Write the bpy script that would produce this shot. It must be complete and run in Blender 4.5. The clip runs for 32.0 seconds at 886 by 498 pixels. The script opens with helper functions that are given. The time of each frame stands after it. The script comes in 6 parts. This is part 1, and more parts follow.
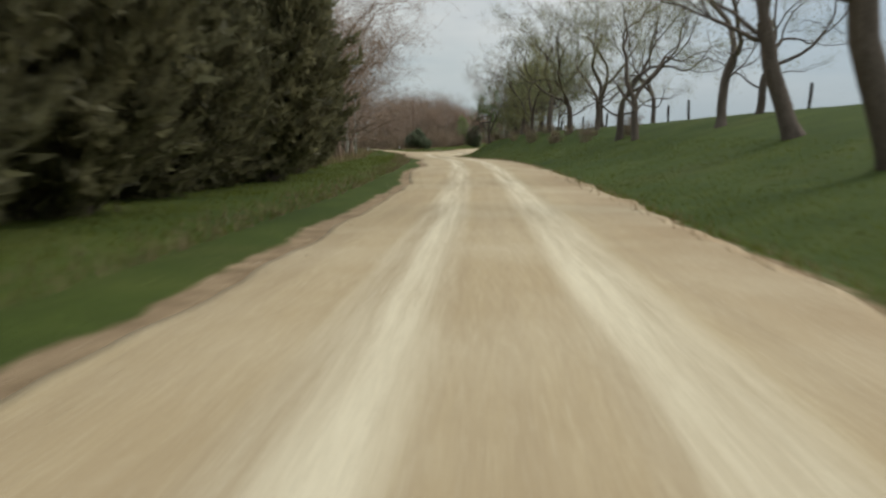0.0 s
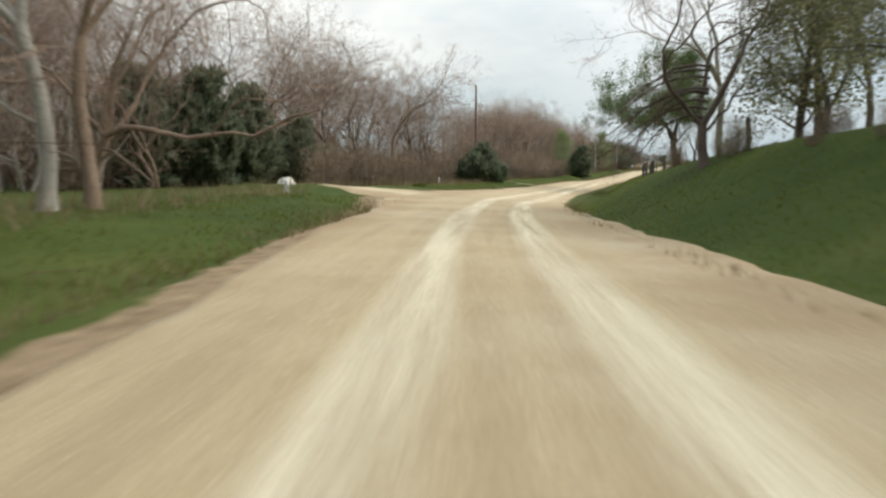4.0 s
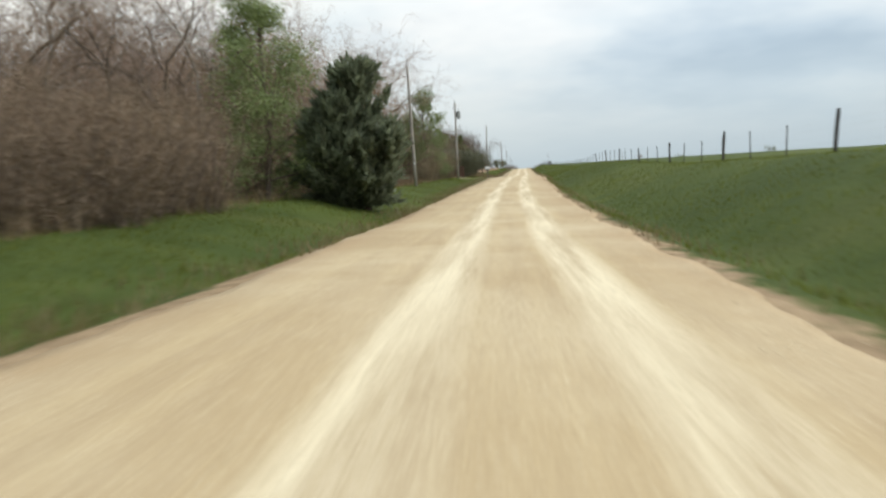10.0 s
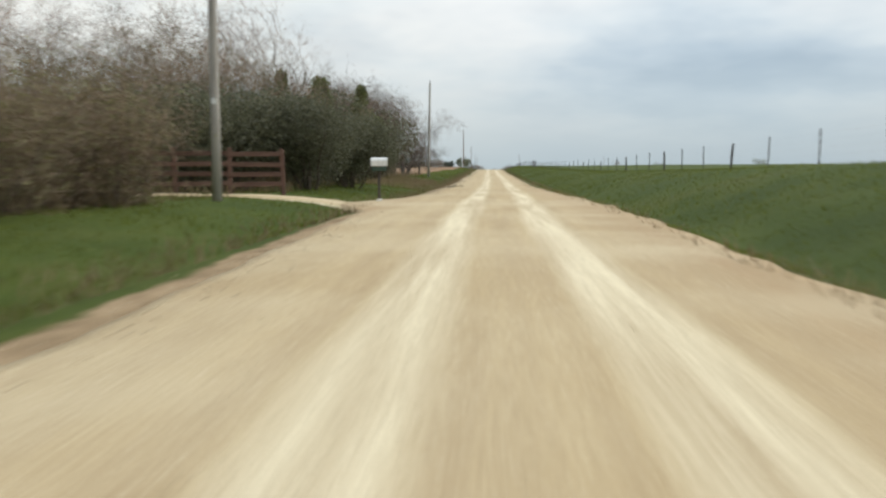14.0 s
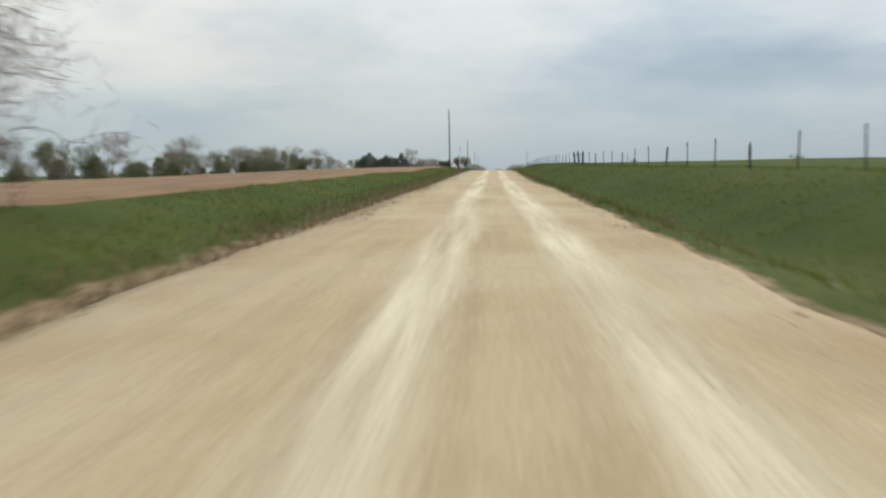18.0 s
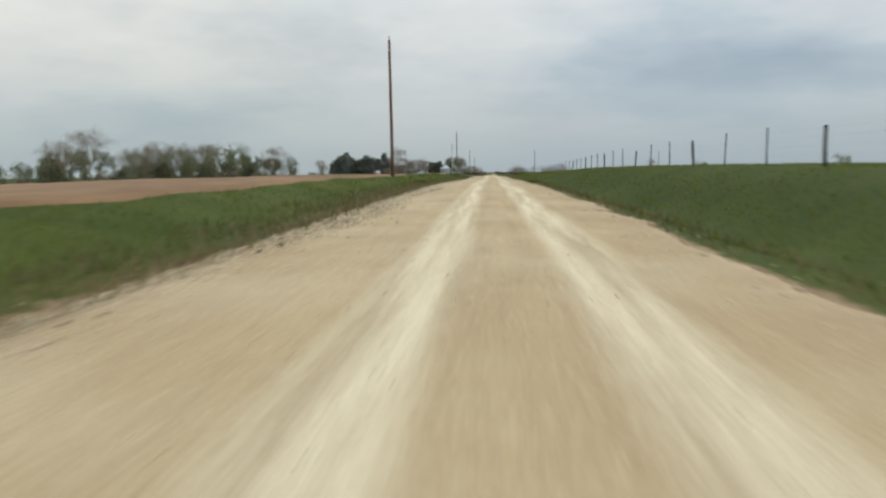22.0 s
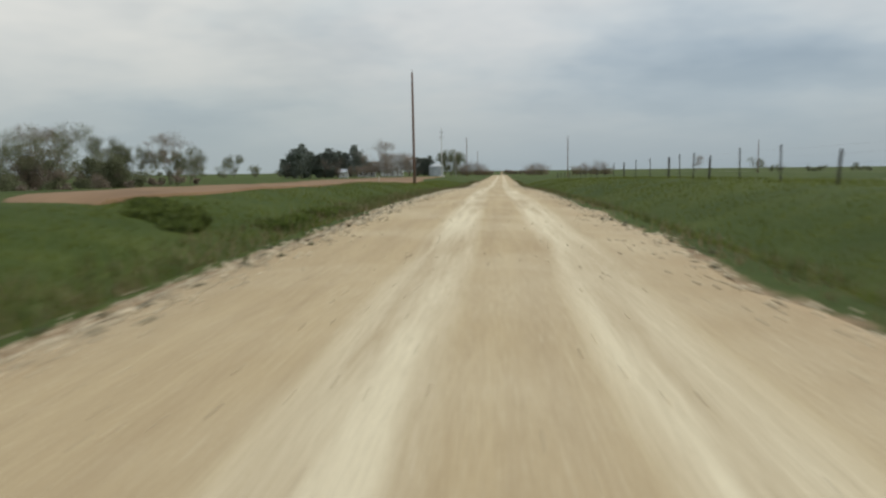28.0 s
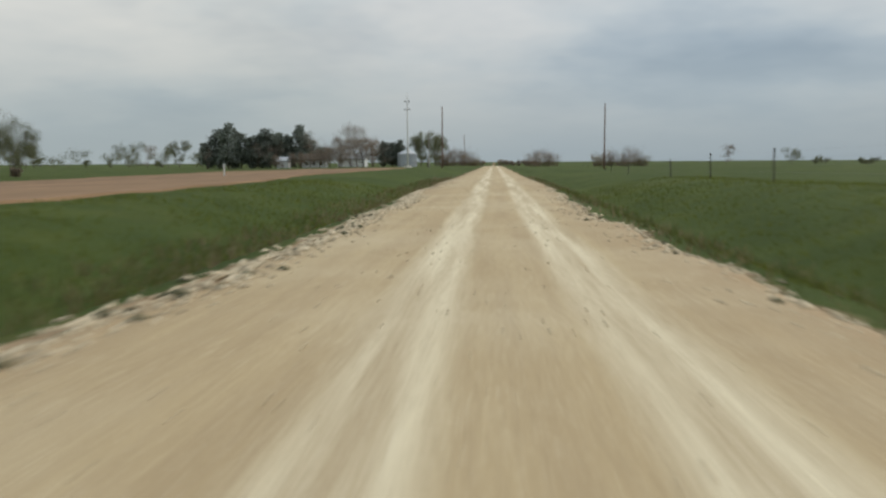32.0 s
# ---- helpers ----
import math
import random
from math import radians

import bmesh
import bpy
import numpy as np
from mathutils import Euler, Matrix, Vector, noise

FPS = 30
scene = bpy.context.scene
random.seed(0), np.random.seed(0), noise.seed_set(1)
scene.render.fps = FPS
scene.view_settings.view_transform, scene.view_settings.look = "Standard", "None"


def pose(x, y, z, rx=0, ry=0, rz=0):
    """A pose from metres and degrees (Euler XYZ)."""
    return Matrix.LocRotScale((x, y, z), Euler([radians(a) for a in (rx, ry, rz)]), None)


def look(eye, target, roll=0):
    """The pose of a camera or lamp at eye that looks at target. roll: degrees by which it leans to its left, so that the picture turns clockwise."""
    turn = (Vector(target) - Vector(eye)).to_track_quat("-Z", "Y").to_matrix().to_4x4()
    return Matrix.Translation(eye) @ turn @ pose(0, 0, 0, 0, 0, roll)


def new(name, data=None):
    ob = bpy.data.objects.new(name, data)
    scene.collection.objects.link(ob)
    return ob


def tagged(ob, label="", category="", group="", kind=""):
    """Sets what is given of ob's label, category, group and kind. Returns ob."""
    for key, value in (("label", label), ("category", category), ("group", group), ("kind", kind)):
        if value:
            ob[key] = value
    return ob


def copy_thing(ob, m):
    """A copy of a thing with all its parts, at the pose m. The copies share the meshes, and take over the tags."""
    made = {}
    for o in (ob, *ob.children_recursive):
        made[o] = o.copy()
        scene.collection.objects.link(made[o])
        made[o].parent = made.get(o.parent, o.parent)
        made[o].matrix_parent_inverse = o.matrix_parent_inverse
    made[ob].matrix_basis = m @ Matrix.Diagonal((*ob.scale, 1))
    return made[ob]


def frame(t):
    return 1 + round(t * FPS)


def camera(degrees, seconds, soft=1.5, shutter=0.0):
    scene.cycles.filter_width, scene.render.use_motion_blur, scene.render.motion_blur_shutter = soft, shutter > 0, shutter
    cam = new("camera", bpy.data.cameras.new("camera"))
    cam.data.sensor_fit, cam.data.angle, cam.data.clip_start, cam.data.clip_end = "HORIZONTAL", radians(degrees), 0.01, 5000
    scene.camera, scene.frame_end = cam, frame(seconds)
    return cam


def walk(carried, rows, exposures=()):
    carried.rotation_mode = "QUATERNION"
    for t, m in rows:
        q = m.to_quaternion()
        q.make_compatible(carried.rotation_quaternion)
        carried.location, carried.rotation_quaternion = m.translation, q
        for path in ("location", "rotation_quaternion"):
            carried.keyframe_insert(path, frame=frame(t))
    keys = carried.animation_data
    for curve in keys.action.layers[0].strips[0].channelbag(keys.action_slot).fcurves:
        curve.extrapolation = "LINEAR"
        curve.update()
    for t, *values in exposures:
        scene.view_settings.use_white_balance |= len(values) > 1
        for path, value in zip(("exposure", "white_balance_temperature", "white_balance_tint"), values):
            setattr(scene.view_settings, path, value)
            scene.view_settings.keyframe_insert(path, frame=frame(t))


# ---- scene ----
# The lens and the drive: seconds, x, y, z, turn to the left, tilt, lean.
cam = camera(58.65, 32.0, soft=2.4, shutter=0.4)
DRIVE = [
    (0.0, 36.48, -619.88, 4.606, 12.77, -8.75, -0.06),
    (0.5, 34.77, -609.88, 4.343, 13.31, -8.29, -0.56),
    (1.0, 32.94, -599.92, 4.121, 14.16, -8.09, -0.53),
    (1.5, 30.97, -590.06, 3.964, 15.08, -7.89, 0.45),
    (2.0, 28.93, -580.24, 3.823, 15.98, -7.36, 1.46),
    (2.5, 26.69, -570.58, 3.640, 16.93, -7.02, 1.43),
    (3.0, 24.24, -561.03, 3.353, 17.89, -6.89, 0.48),
    (3.5, 21.63, -551.56, 3.033, 18.68, -6.74, 0.30),
    (4.0, 18.91, -542.22, 2.724, 19.15, -6.52, -0.16),
    (4.5, 16.15, -532.97, 2.464, 19.18, -6.30, -0.05),
    (5.0, 13.53, -523.74, 2.283, 18.62, -6.68, -1.97),
    (5.5, 11.23, -514.53, 2.076, 17.42, -6.41, -3.15),
    (6.0, 9.24, -505.35, 1.811, 16.01, -6.82, -5.20),
    (6.5, 7.74, -496.27, 1.499, 14.56, -6.67, -7.08),
    (7.0, 6.62, -487.11, 1.223, 12.69, -6.72, -6.93),
    (7.5, 5.72, -477.68, 1.043, 10.73, -6.15, -5.97),
    (8.0, 4.83, -468.25, 0.879, 9.22, -6.15, -4.50),
    (8.5, 4.09, -458.77, 0.738, 7.85, -5.85, -3.66),
    (9.0, 3.46, -449.25, 0.623, 7.40, -5.72, -3.95),
    (9.5, 2.88, -439.78, 0.563, 6.91, -5.76, -3.78),
    (10.0, 2.40, -430.29, 0.500, 6.33, -5.59, -3.20),
    (10.5, 1.99, -420.71, 0.304, 5.83, -5.35, -2.11),
    (11.0, 1.72, -411.06, 0.178, 5.20, -5.69, -0.80),
    (11.5, 1.50, -401.31, 0.146, 4.91, -5.68, -0.79),
    (12.0, 1.33, -391.46, 0.148, 4.57, -5.64, -0.61),
    (12.5, 1.21, -381.58, 0.204, 4.23, -5.58, -0.20),
    (13.0, 1.13, -371.76, 0.277, 3.97, -5.71, -0.07),
    (13.5, 1.13, -361.98, 0.366, 3.60, -5.72, 0.01),
    (14.0, 1.13, -352.35, 0.436, 3.53, -5.85, -0.14),
    (14.5, 1.15, -342.92, 0.530, 3.52, -5.51, -0.46),
    (15.0, 1.18, -333.43, 0.529, 3.53, -5.76, -0.38),
    (15.5, 1.21, -323.88, 0.478, 3.55, -6.03, -0.38),
    (16.0, 1.24, -314.28, 0.403, 3.53, -6.08, -0.38),
    (16.5, 1.26, -304.65, 0.333, 3.50, -5.97, -0.62),
    (17.0, 1.31, -294.97, 0.303, 3.53, -6.05, -0.64),
    (17.5, 1.33, -285.26, 0.325, 3.61, -5.80, -0.69),
    (18.0, 1.35, -275.52, 0.370, 3.81, -5.81, -0.72),
    (18.5, 1.33, -265.74, 0.444, 4.05, -5.78, -0.53),
    (19.0, 1.24, -255.92, 0.499, 4.24, -5.70, -0.38),
    (19.5, 1.15, -246.01, 0.606, 4.24, -5.66, 0.27),
    (20.0, 1.10, -235.99, 0.678, 3.94, -5.84, 0.07),
    (20.5, 1.02, -225.88, 0.737, 3.80, -5.73, -0.49),
    (21.0, 1.06, -215.88, 0.768, 3.68, -5.77, -0.71),
    (21.5, 1.06, -205.92, 0.826, 3.68, -5.73, -0.66),
    (22.0, 1.06, -196.00, 0.908, 3.75, -5.71, -0.79),
    (22.5, 1.04, -186.16, 1.014, 4.02, -5.65, -0.50),
    (23.0, 0.96, -176.37, 1.132, 4.11, -5.73, -0.18),
    (23.5, 0.89, -166.62, 1.200, 4.09, -6.05, 0.03),
    (24.0, 0.81, -156.93, 1.191, 4.21, -5.95, -0.16),
    (24.5, 0.73, -147.29, 1.144, 4.08, -5.89, 0.06),
    (25.0, 0.69, -137.69, 1.093, 4.03, -5.88, 0.07),
    (25.5, 0.64, -128.10, 1.040, 3.93, -5.84, -0.03),
    (26.0, 0.64, -118.49, 0.977, 3.58, -6.04, -0.38),
    (26.5, 0.69, -108.84, 0.901, 3.44, -6.09, -0.38),
    (27.0, 0.74, -99.11, 0.835, 3.66, -5.90, -0.38),
    (27.5, 0.72, -89.29, 0.803, 4.11, -5.65, -0.63),
    (28.0, 0.63, -79.35, 0.816, 4.34, -5.82, -0.72),
    (28.5, 0.50, -69.36, 0.854, 4.45, -5.93, -0.75),
    (29.0, 0.39, -59.41, 0.865, 4.43, -6.06, -0.45),
    (29.5, 0.25, -49.50, 0.808, 4.38, -6.08, -0.39),
    (30.0, 0.16, -39.56, 0.698, 4.22, -6.25, -0.15),
    (30.5, 0.07, -29.64, 0.572, 3.99, -6.40, -0.27),
    (31.0, 0.03, -19.74, 0.422, 3.81, -6.42, -0.25),
    (31.5, 0.02, -9.86, 0.222, 3.73, -6.42, -0.59),
    (32.0, 0.00, 0.00, 0.000, 3.72, -6.47, -0.35),
]
walk(cam, [(t, pose(x, y, z, 90 + tilt, 0, turn) @ pose(0, 0, 0, 0, 0, lean)) for t, x, y, z, turn, tilt, lean in DRIVE],
     exposures=[(0.0, -0.2), (1.0, -0.08), (2.5, 0.16), (5.0, 0.28), (8.0, 0.28), (12.0, 0.18), (15.0, 0.08), (19.0, -0.1), (25.0, -0.25), (32.0, -0.38)])

# ---- world and sun ----
world = bpy.data.worlds.new("overcast_sky")
scene.world = world
world.use_nodes = True
wn, wl = world.node_tree.nodes, world.node_tree.links
wn.clear()
w_out = wn.new("ShaderNodeOutputWorld")
w_bg = wn.new("ShaderNodeBackground")
w_sky = wn.new("ShaderNodeTexSky")
w_sky.sky_type, w_sky.sun_disc = "NISHITA", False
w_sky.sun_elevation, w_sky.sun_rotation = radians(44.6), radians(57.7)
w_sky.air_density, w_sky.dust_density = 1.0, 2.0
w_co = wn.new("ShaderNodeTexCoord")
w_sep = wn.new("ShaderNodeSeparateXYZ")
wl.new(w_co.outputs["Generated"], w_sep.inputs[0])


def wmath(op, a, b=None, clamp=False):
    n = wn.new("ShaderNodeMath")
    n.operation, n.use_clamp = op, clamp
    for i, v in enumerate((a, b)):
        if v is None:
            continue
        if isinstance(v, (int, float)):
            n.inputs[i].default_value = v
        else:
            wl.new(v, n.inputs[i])
    return n.outputs[0]


# the cloud deck: a flat layer seen from below, so that the clouds crowd towards the horizon
w_z = wmath("ADD", wmath("MAXIMUM", w_sep.outputs[2], 0.0), 0.24)
w_uv = wn.new("ShaderNodeCombineXYZ")
wl.new(wmath("DIVIDE", w_sep.outputs[0], w_z), w_uv.inputs[0])
wl.new(wmath("DIVIDE", w_sep.outputs[1], w_z), w_uv.inputs[1])


def wnoise(scale, detail, rough, offset, flip=1):
    m = wn.new("ShaderNodeMapping")
    m.inputs["Scale"].default_value = (flip, 1, 1)
    m.inputs["Location"].default_value = offset
    wl.new(w_uv.outputs[0], m.inputs[0])
    n = wn.new("ShaderNodeTexNoise")
    n.inputs["Scale"].default_value, n.inputs["Detail"].default_value, n.inputs["Roughness"].default_value = scale, detail, rough
    wl.new(m.outputs[0], n.inputs[0])
    return n.outputs[0]


def wramp(value, stops):
    r = wn.new("ShaderNodeValToRGB")
    while len(r.color_ramp.elements) < len(stops):
        r.color_ramp.elements.new(0.5)
    for e, (p, c) in zip(r.color_ramp.elements, stops):
        e.position, e.color = p, (*c, 1)
    wl.new(value, r.inputs[0])
    return r.outputs[0]


w_cloud = wramp(wnoise(0.62, 5, 0.5, (3.4, 5.2, 0), -1), [(0.38, (0.50, 0.60, 0.70)), (0.45, (0.66, 0.75, 0.83)), (0.51, (0.88, 0.93, 0.955)), (0.58, (1.0, 1.005, 0.995))])
w_fine = wramp(wnoise(1.1, 4, 0.6, (7.3, 2.2, 0)), [(0.36, (0.79, 0.825, 0.86)), (0.48, (0.93, 0.945, 0.955)), (0.60, (1.03, 1.025, 1.015))])
w_mul = wn.new("ShaderNodeMix")
w_mul.data_type, w_mul.blend_type = "RGBA", "MULTIPLY"
w_mul.inputs[0].default_value = 1.0
wl.new(w_cloud, w_mul.inputs[6])
wl.new(w_fine, w_mul.inputs[7])
# warm thin cloud low in the west, a heavier blue-grey bank in the east
w_side = wramp(wmath("ADD", wmath("MULTIPLY", w_sep.outputs[0], 1.0), wmath("MULTIPLY", wnoise(0.55, 4, 0.55, (1.3, 8.1, 0)), 0.5)), [(0.0, (1.0, 0.995, 0.955)), (0.14, (1.0, 1.0, 0.98)), (0.34, (0.97, 0.985, 0.99)), (0.54, (0.90, 0.94, 0.965)), (0.75, (0.93, 0.955, 0.97)), (0.95, (0.96, 0.98, 0.985))])
w_mul2 = wn.new("ShaderNodeMix")
w_mul2.data_type, w_mul2.blend_type = "RGBA", "MULTIPLY"
w_mul2.inputs[0].default_value = 1.0
wl.new(w_side, w_mul2.inputs[7])
w_low = wn.new("ShaderNodeMix")
w_low.data_type = "RGBA"
wl.new(wmath("SMOOTH_MIN", wmath("MULTIPLY", wmath("MAXIMUM", w_sep.outputs[2], 0.0), 6.0), 1.0), w_low.inputs[0])
w_low.inputs[6].default_value = (0.66, 0.77, 0.83, 1)
wl.new(w_mul.outputs[2], w_low.inputs[7])
wl.new(w_low.outputs[2], w_mul2.inputs[6])
w_lum = wn.new("ShaderNodeMix")
w_lum.data_type, w_lum.blend_type = "RGBA", "MULTIPLY"
w_lum.inputs[0].default_value = 1.0
wl.new(w_mul2.outputs[2], w_lum.inputs[6])
# an overcast sky is about three times as bright overhead as at the horizon
w_up = wn.new("ShaderNodeCombineXYZ")
w_gain = wmath("MULTIPLY_ADD", wmath("MAXIMUM", w_sep.outputs[2], 0.0), 10.5)
w_gain.node.inputs[2].default_value = 7.2
# the cloud is thinner low in the west
w_gain = wmath("ADD", w_gain, wmath("MULTIPLY", w_sep.outputs[0], -0.5))
for k in range(3):
    wl.new(w_gain, w_up.inputs[k])
wl.new(w_up.outputs[0], w_lum.inputs[7])
w_mix = wn.new("ShaderNodeMix")
w_mix.data_type = "RGBA"
w_mix.inputs[0].default_value = 0.93
wl.new(w_sky.outputs[0], w_mix.inputs[6])
wl.new(w_lum.outputs[2], w_mix.inputs[7])
wl.new(w_mix.outputs[2], w_bg.inputs[0])
w_bg.inputs[1].default_value = 0.10
wl.new(w_bg.outputs[0], w_out.inputs[0])

sun = new("sun", bpy.data.lights.new("sun", "SUN"))
sun.data.energy, sun.data.angle, sun.data.color = 1.85, radians(25), (1.0, 0.98, 0.93)
sun.matrix_world = look((300, 190, 350), (0, 0, 0))

# ---- materials ----


def material(name, rough=0.8, metal=0.0, spec=0.3):
    m = bpy.data.materials.new(name)
    m.use_nodes = True
    b = m.node_tree.nodes["Principled BSDF"]
    b.inputs["Roughness"].default_value, b.inputs["Metallic"].default_value = rough, metal
    b.inputs["Specular IOR Level"].default_value = spec
    return m, m.node_tree.nodes, m.node_tree.links, b


def noise_of(n, l, scale, detail=4, rough=0.6, vector=None, stretch=None, where="Object"):
    co = n.new("ShaderNodeTexCoord")
    src = co.outputs[where]
    if stretch:
        mp = n.new("ShaderNodeMapping")
        mp.inputs["Scale"].default_value = stretch
        l.new(src, mp.inputs[0])
        src = mp.outputs[0]
    t = n.new("ShaderNodeTexNoise")
    t.inputs["Scale"].default_value, t.inputs["Detail"].default_value, t.inputs["Roughness"].default_value = scale, detail, rough
    l.new(src, t.inputs[0])
    return t.outputs[0]


def ramp_of(n, l, value, stops):
    r = n.new("ShaderNodeValToRGB")
    while len(r.color_ramp.elements) < len(stops):
        r.color_ramp.elements.new(0.5)
    for e, (p, c) in zip(r.color_ramp.elements, stops):
        e.position, e.color = p, (*c, 1)
    l.new(value, r.inputs[0])
    return r.outputs[0]


def mixed(n, l, fac, a, b, blend="MIX"):
    m = n.new("ShaderNodeMix")
    m.data_type, m.blend_type = "RGBA", blend
    for sock, v in ((m.inputs[0], fac), (m.inputs[6], a), (m.inputs[7], b)):
        if isinstance(v, (int, float)):
            sock.default_value = v
        elif isinstance(v, tuple):
            sock.default_value = (*v, 1)
        else:
            l.new(v, sock)
    return m.outputs[2]


def bumped(n, l, b, height, strength, distance):
    k = n.new("ShaderNodeBump")
    k.inputs["Strength"].default_value, k.inputs["Distance"].default_value = strength, distance
    l.new(height, k.inputs["Height"])
    l.new(k.outputs[0], b.inputs["Normal"])


def plain_noisy(name, dark, light, scale, rough=0.85, metal=0.0, stretch=None, bump=0.3, depth=0.02, per_object=0.0, per_island=0.0, where="Object"):
    """A surface of two shades in patches with finer grain over it, and some difference from piece to piece."""
    m, n, l, b = material(name, rough, metal)
    coarse = noise_of(n, l, scale, 3, 0.6, stretch=stretch, where=where)
    fine = noise_of(n, l, scale * 9, 4, 0.65, stretch=stretch, where=where)
    col = ramp_of(n, l, coarse, [(0.32, dark), (0.68, light)])
    col = mixed(n, l, 0.45, col, ramp_of(n, l, fine, [(0.3, tuple(c * 0.6 for c in dark)), (0.7, tuple(min(1, c * 1.25) for c in light))]))
    for share, node, out in ((per_object, "ShaderNodeObjectInfo", "Random"), (per_island, "ShaderNodeNewGeometry", "Random Per Island")):
        if share:
            o = n.new(node)
            h = n.new("ShaderNodeHueSaturation")
            mr = n.new("ShaderNodeMapRange")
            mr.inputs[3].default_value, mr.inputs[4].default_value = 1 - share, 1 + share
            l.new(o.outputs[out], mr.inputs[0])
            l.new(mr.outputs[0], h.inputs["Value"])
            l.new(col, h.inputs["Color"])
            col = h.outputs[0]
    l.new(col, b.inputs["Base Color"])
    if bump:
        bumped(n, l, b, fine, bump, depth)
    return m


def leaf_material(name, dark, light, passing=0.35):
    m = plain_noisy(name, dark, light, 1.2, 0.6, bump=0, per_object=0.12, per_island=0.3)
    b = m.node_tree.nodes["Principled BSDF"]
    b.inputs["Subsurface Weight"].default_value = 0.0
    n, l = m.node_tree.nodes, m.node_tree.links
    tr = n.new("ShaderNodeBsdfTranslucent")
    l.new(b.inputs["Base Color"].links[0].from_socket, tr.inputs[0])
    mx = n.new("ShaderNodeMixShader")
    mx.inputs[0].default_value = passing
    l.new(b.outputs[0], mx.inputs[1])
    l.new(tr.outputs[0], mx.inputs[2])
    l.new(mx.outputs[0], n["Material Output"].inputs[0])
    return m


M_BARK_WOOD = plain_noisy("bark_wood_brown", (0.135, 0.09, 0.06), (0.28, 0.20, 0.142), 3.0, 0.95, stretch=(1, 1, 0.3), bump=0.6, per_object=0.3)
M_BARK = plain_noisy("bark_grey_brown", (0.062, 0.047, 0.036), (0.16, 0.125, 0.098), 3.0, 0.95, stretch=(1, 1, 0.3), bump=0.6, per_object=0.25)
M_BARK_PALE = plain_noisy("bark_pale", (0.16, 0.14, 0.115), (0.36, 0.33, 0.28), 3.0, 0.9, stretch=(1, 1, 0.3), bump=0.5, per_object=0.2)
M_TWIG = plain_noisy("twig_brown", (0.205, 0.138, 0.096), (0.36, 0.252, 0.178), 2.0, 0.95, bump=0, per_object=0.2, per_island=0.25)
M_TWIG_DARK = plain_noisy("twig_dark_brown", (0.105, 0.076, 0.055), (0.20, 0.148, 0.110), 2.0, 0.95, bump=0, per_object=0.2, per_island=0.25)
M_BRUSH = plain_noisy("brush_brown", (0.165, 0.117, 0.078), (0.32, 0.232, 0.155), 1.5, 0.95, bump=0, per_object=0.18, per_island=0.3)
M_LEAF = leaf_material("leaf_spring_green", (0.055, 0.085, 0.022), (0.13, 0.17, 0.05))
M_LEAF_YELLOW = leaf_material("leaf_bud_olive", (0.175, 0.170, 0.070), (0.315, 0.30, 0.135))
M_LEAF_FRESH = leaf_material("leaf_fresh_green", (0.150, 0.190, 0.070), (0.285, 0.335, 0.140))
M_CEDAR = leaf_material("cedar_dark_green", (0.104, 0.121, 0.074), (0.228, 0.258, 0.158), 0.5)
M_CEDAR_OLIVE = leaf_material("cedar_olive", (0.092, 0.087, 0.044), (0.20, 0.183, 0.098), 0.5)
M_CEDAR_YARD = leaf_material("cedar_yard_green", (0.100, 0.112, 0.044), (0.215, 0.228, 0.098), 0.5)
M_PINE = leaf_material("pine_needles_dark", (0.13, 0.148, 0.122), (0.24, 0.265, 0.215), 0.5)
M_BUDHAZE = leaf_material("bud_haze_brown", (0.18, 0.142, 0.104), (0.31, 0.245, 0.18), 0.4)
M_TWIGHAZE = leaf_material("twig_haze_mauve", (0.235, 0.16, 0.117), (0.385, 0.275, 0.21), 0.5)
M_TWIGDARK = leaf_material("twig_haze_dark", (0.11, 0.08, 0.062), (0.20, 0.145, 0.115), 0.3)
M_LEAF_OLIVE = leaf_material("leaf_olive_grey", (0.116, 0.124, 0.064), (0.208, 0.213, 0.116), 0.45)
M_BUD_OLIVE = leaf_material("bud_olive_dull", (0.092, 0.086, 0.046), (0.175, 0.160, 0.088), 0.4)
M_TUSSOCK = leaf_material("tussock_grass", (0.085, 0.115, 0.024), (0.150, 0.178, 0.045), 0.45)
M_WEED = leaf_material("verge_weeds", (0.080, 0.102, 0.026), (0.145, 0.160, 0.052), 0.4)
M_PRIVET = leaf_material("shrub_dark_green", (0.085, 0.086, 0.052), (0.178, 0.174, 0.106), 0.4)
M_POLE = plain_noisy("pole_weathered_brown", (0.115, 0.066, 0.047), (0.235, 0.148, 0.112), 1.5, 0.9, stretch=(3, 3, 0.15), bump=0.4, per_object=0.15)
M_POLE_PALE = plain_noisy("pole_weathered_grey", (0.25, 0.225, 0.195), (0.46, 0.425, 0.38), 1.5, 0.9, stretch=(3, 3, 0.15), bump=0.4, per_object=0.1)
M_POST = plain_noisy("post_weathered", (0.04, 0.033, 0.028), (0.115, 0.10, 0.088), 4.0, 0.95, stretch=(2, 2, 0.2), bump=0.6, per_object=0.3)
M_STEEL = plain_noisy("post_steel_rusty", (0.03, 0.027, 0.024), (0.085, 0.066, 0.052), 6.0, 0.75, 0.0, bump=0.2, per_object=0.2)
M_WIRE = plain_noisy("wire_galvanised", (0.3, 0.3, 0.3), (0.5, 0.49, 0.48), 5.0, 0.5, 0.7, bump=0)
M_CORRAL = plain_noisy("board_red_brown", (0.078, 0.042, 0.032), (0.170, 0.100, 0.075), 2.0, 0.9, stretch=(1, 6, 6), bump=0.4, per_object=0.2)
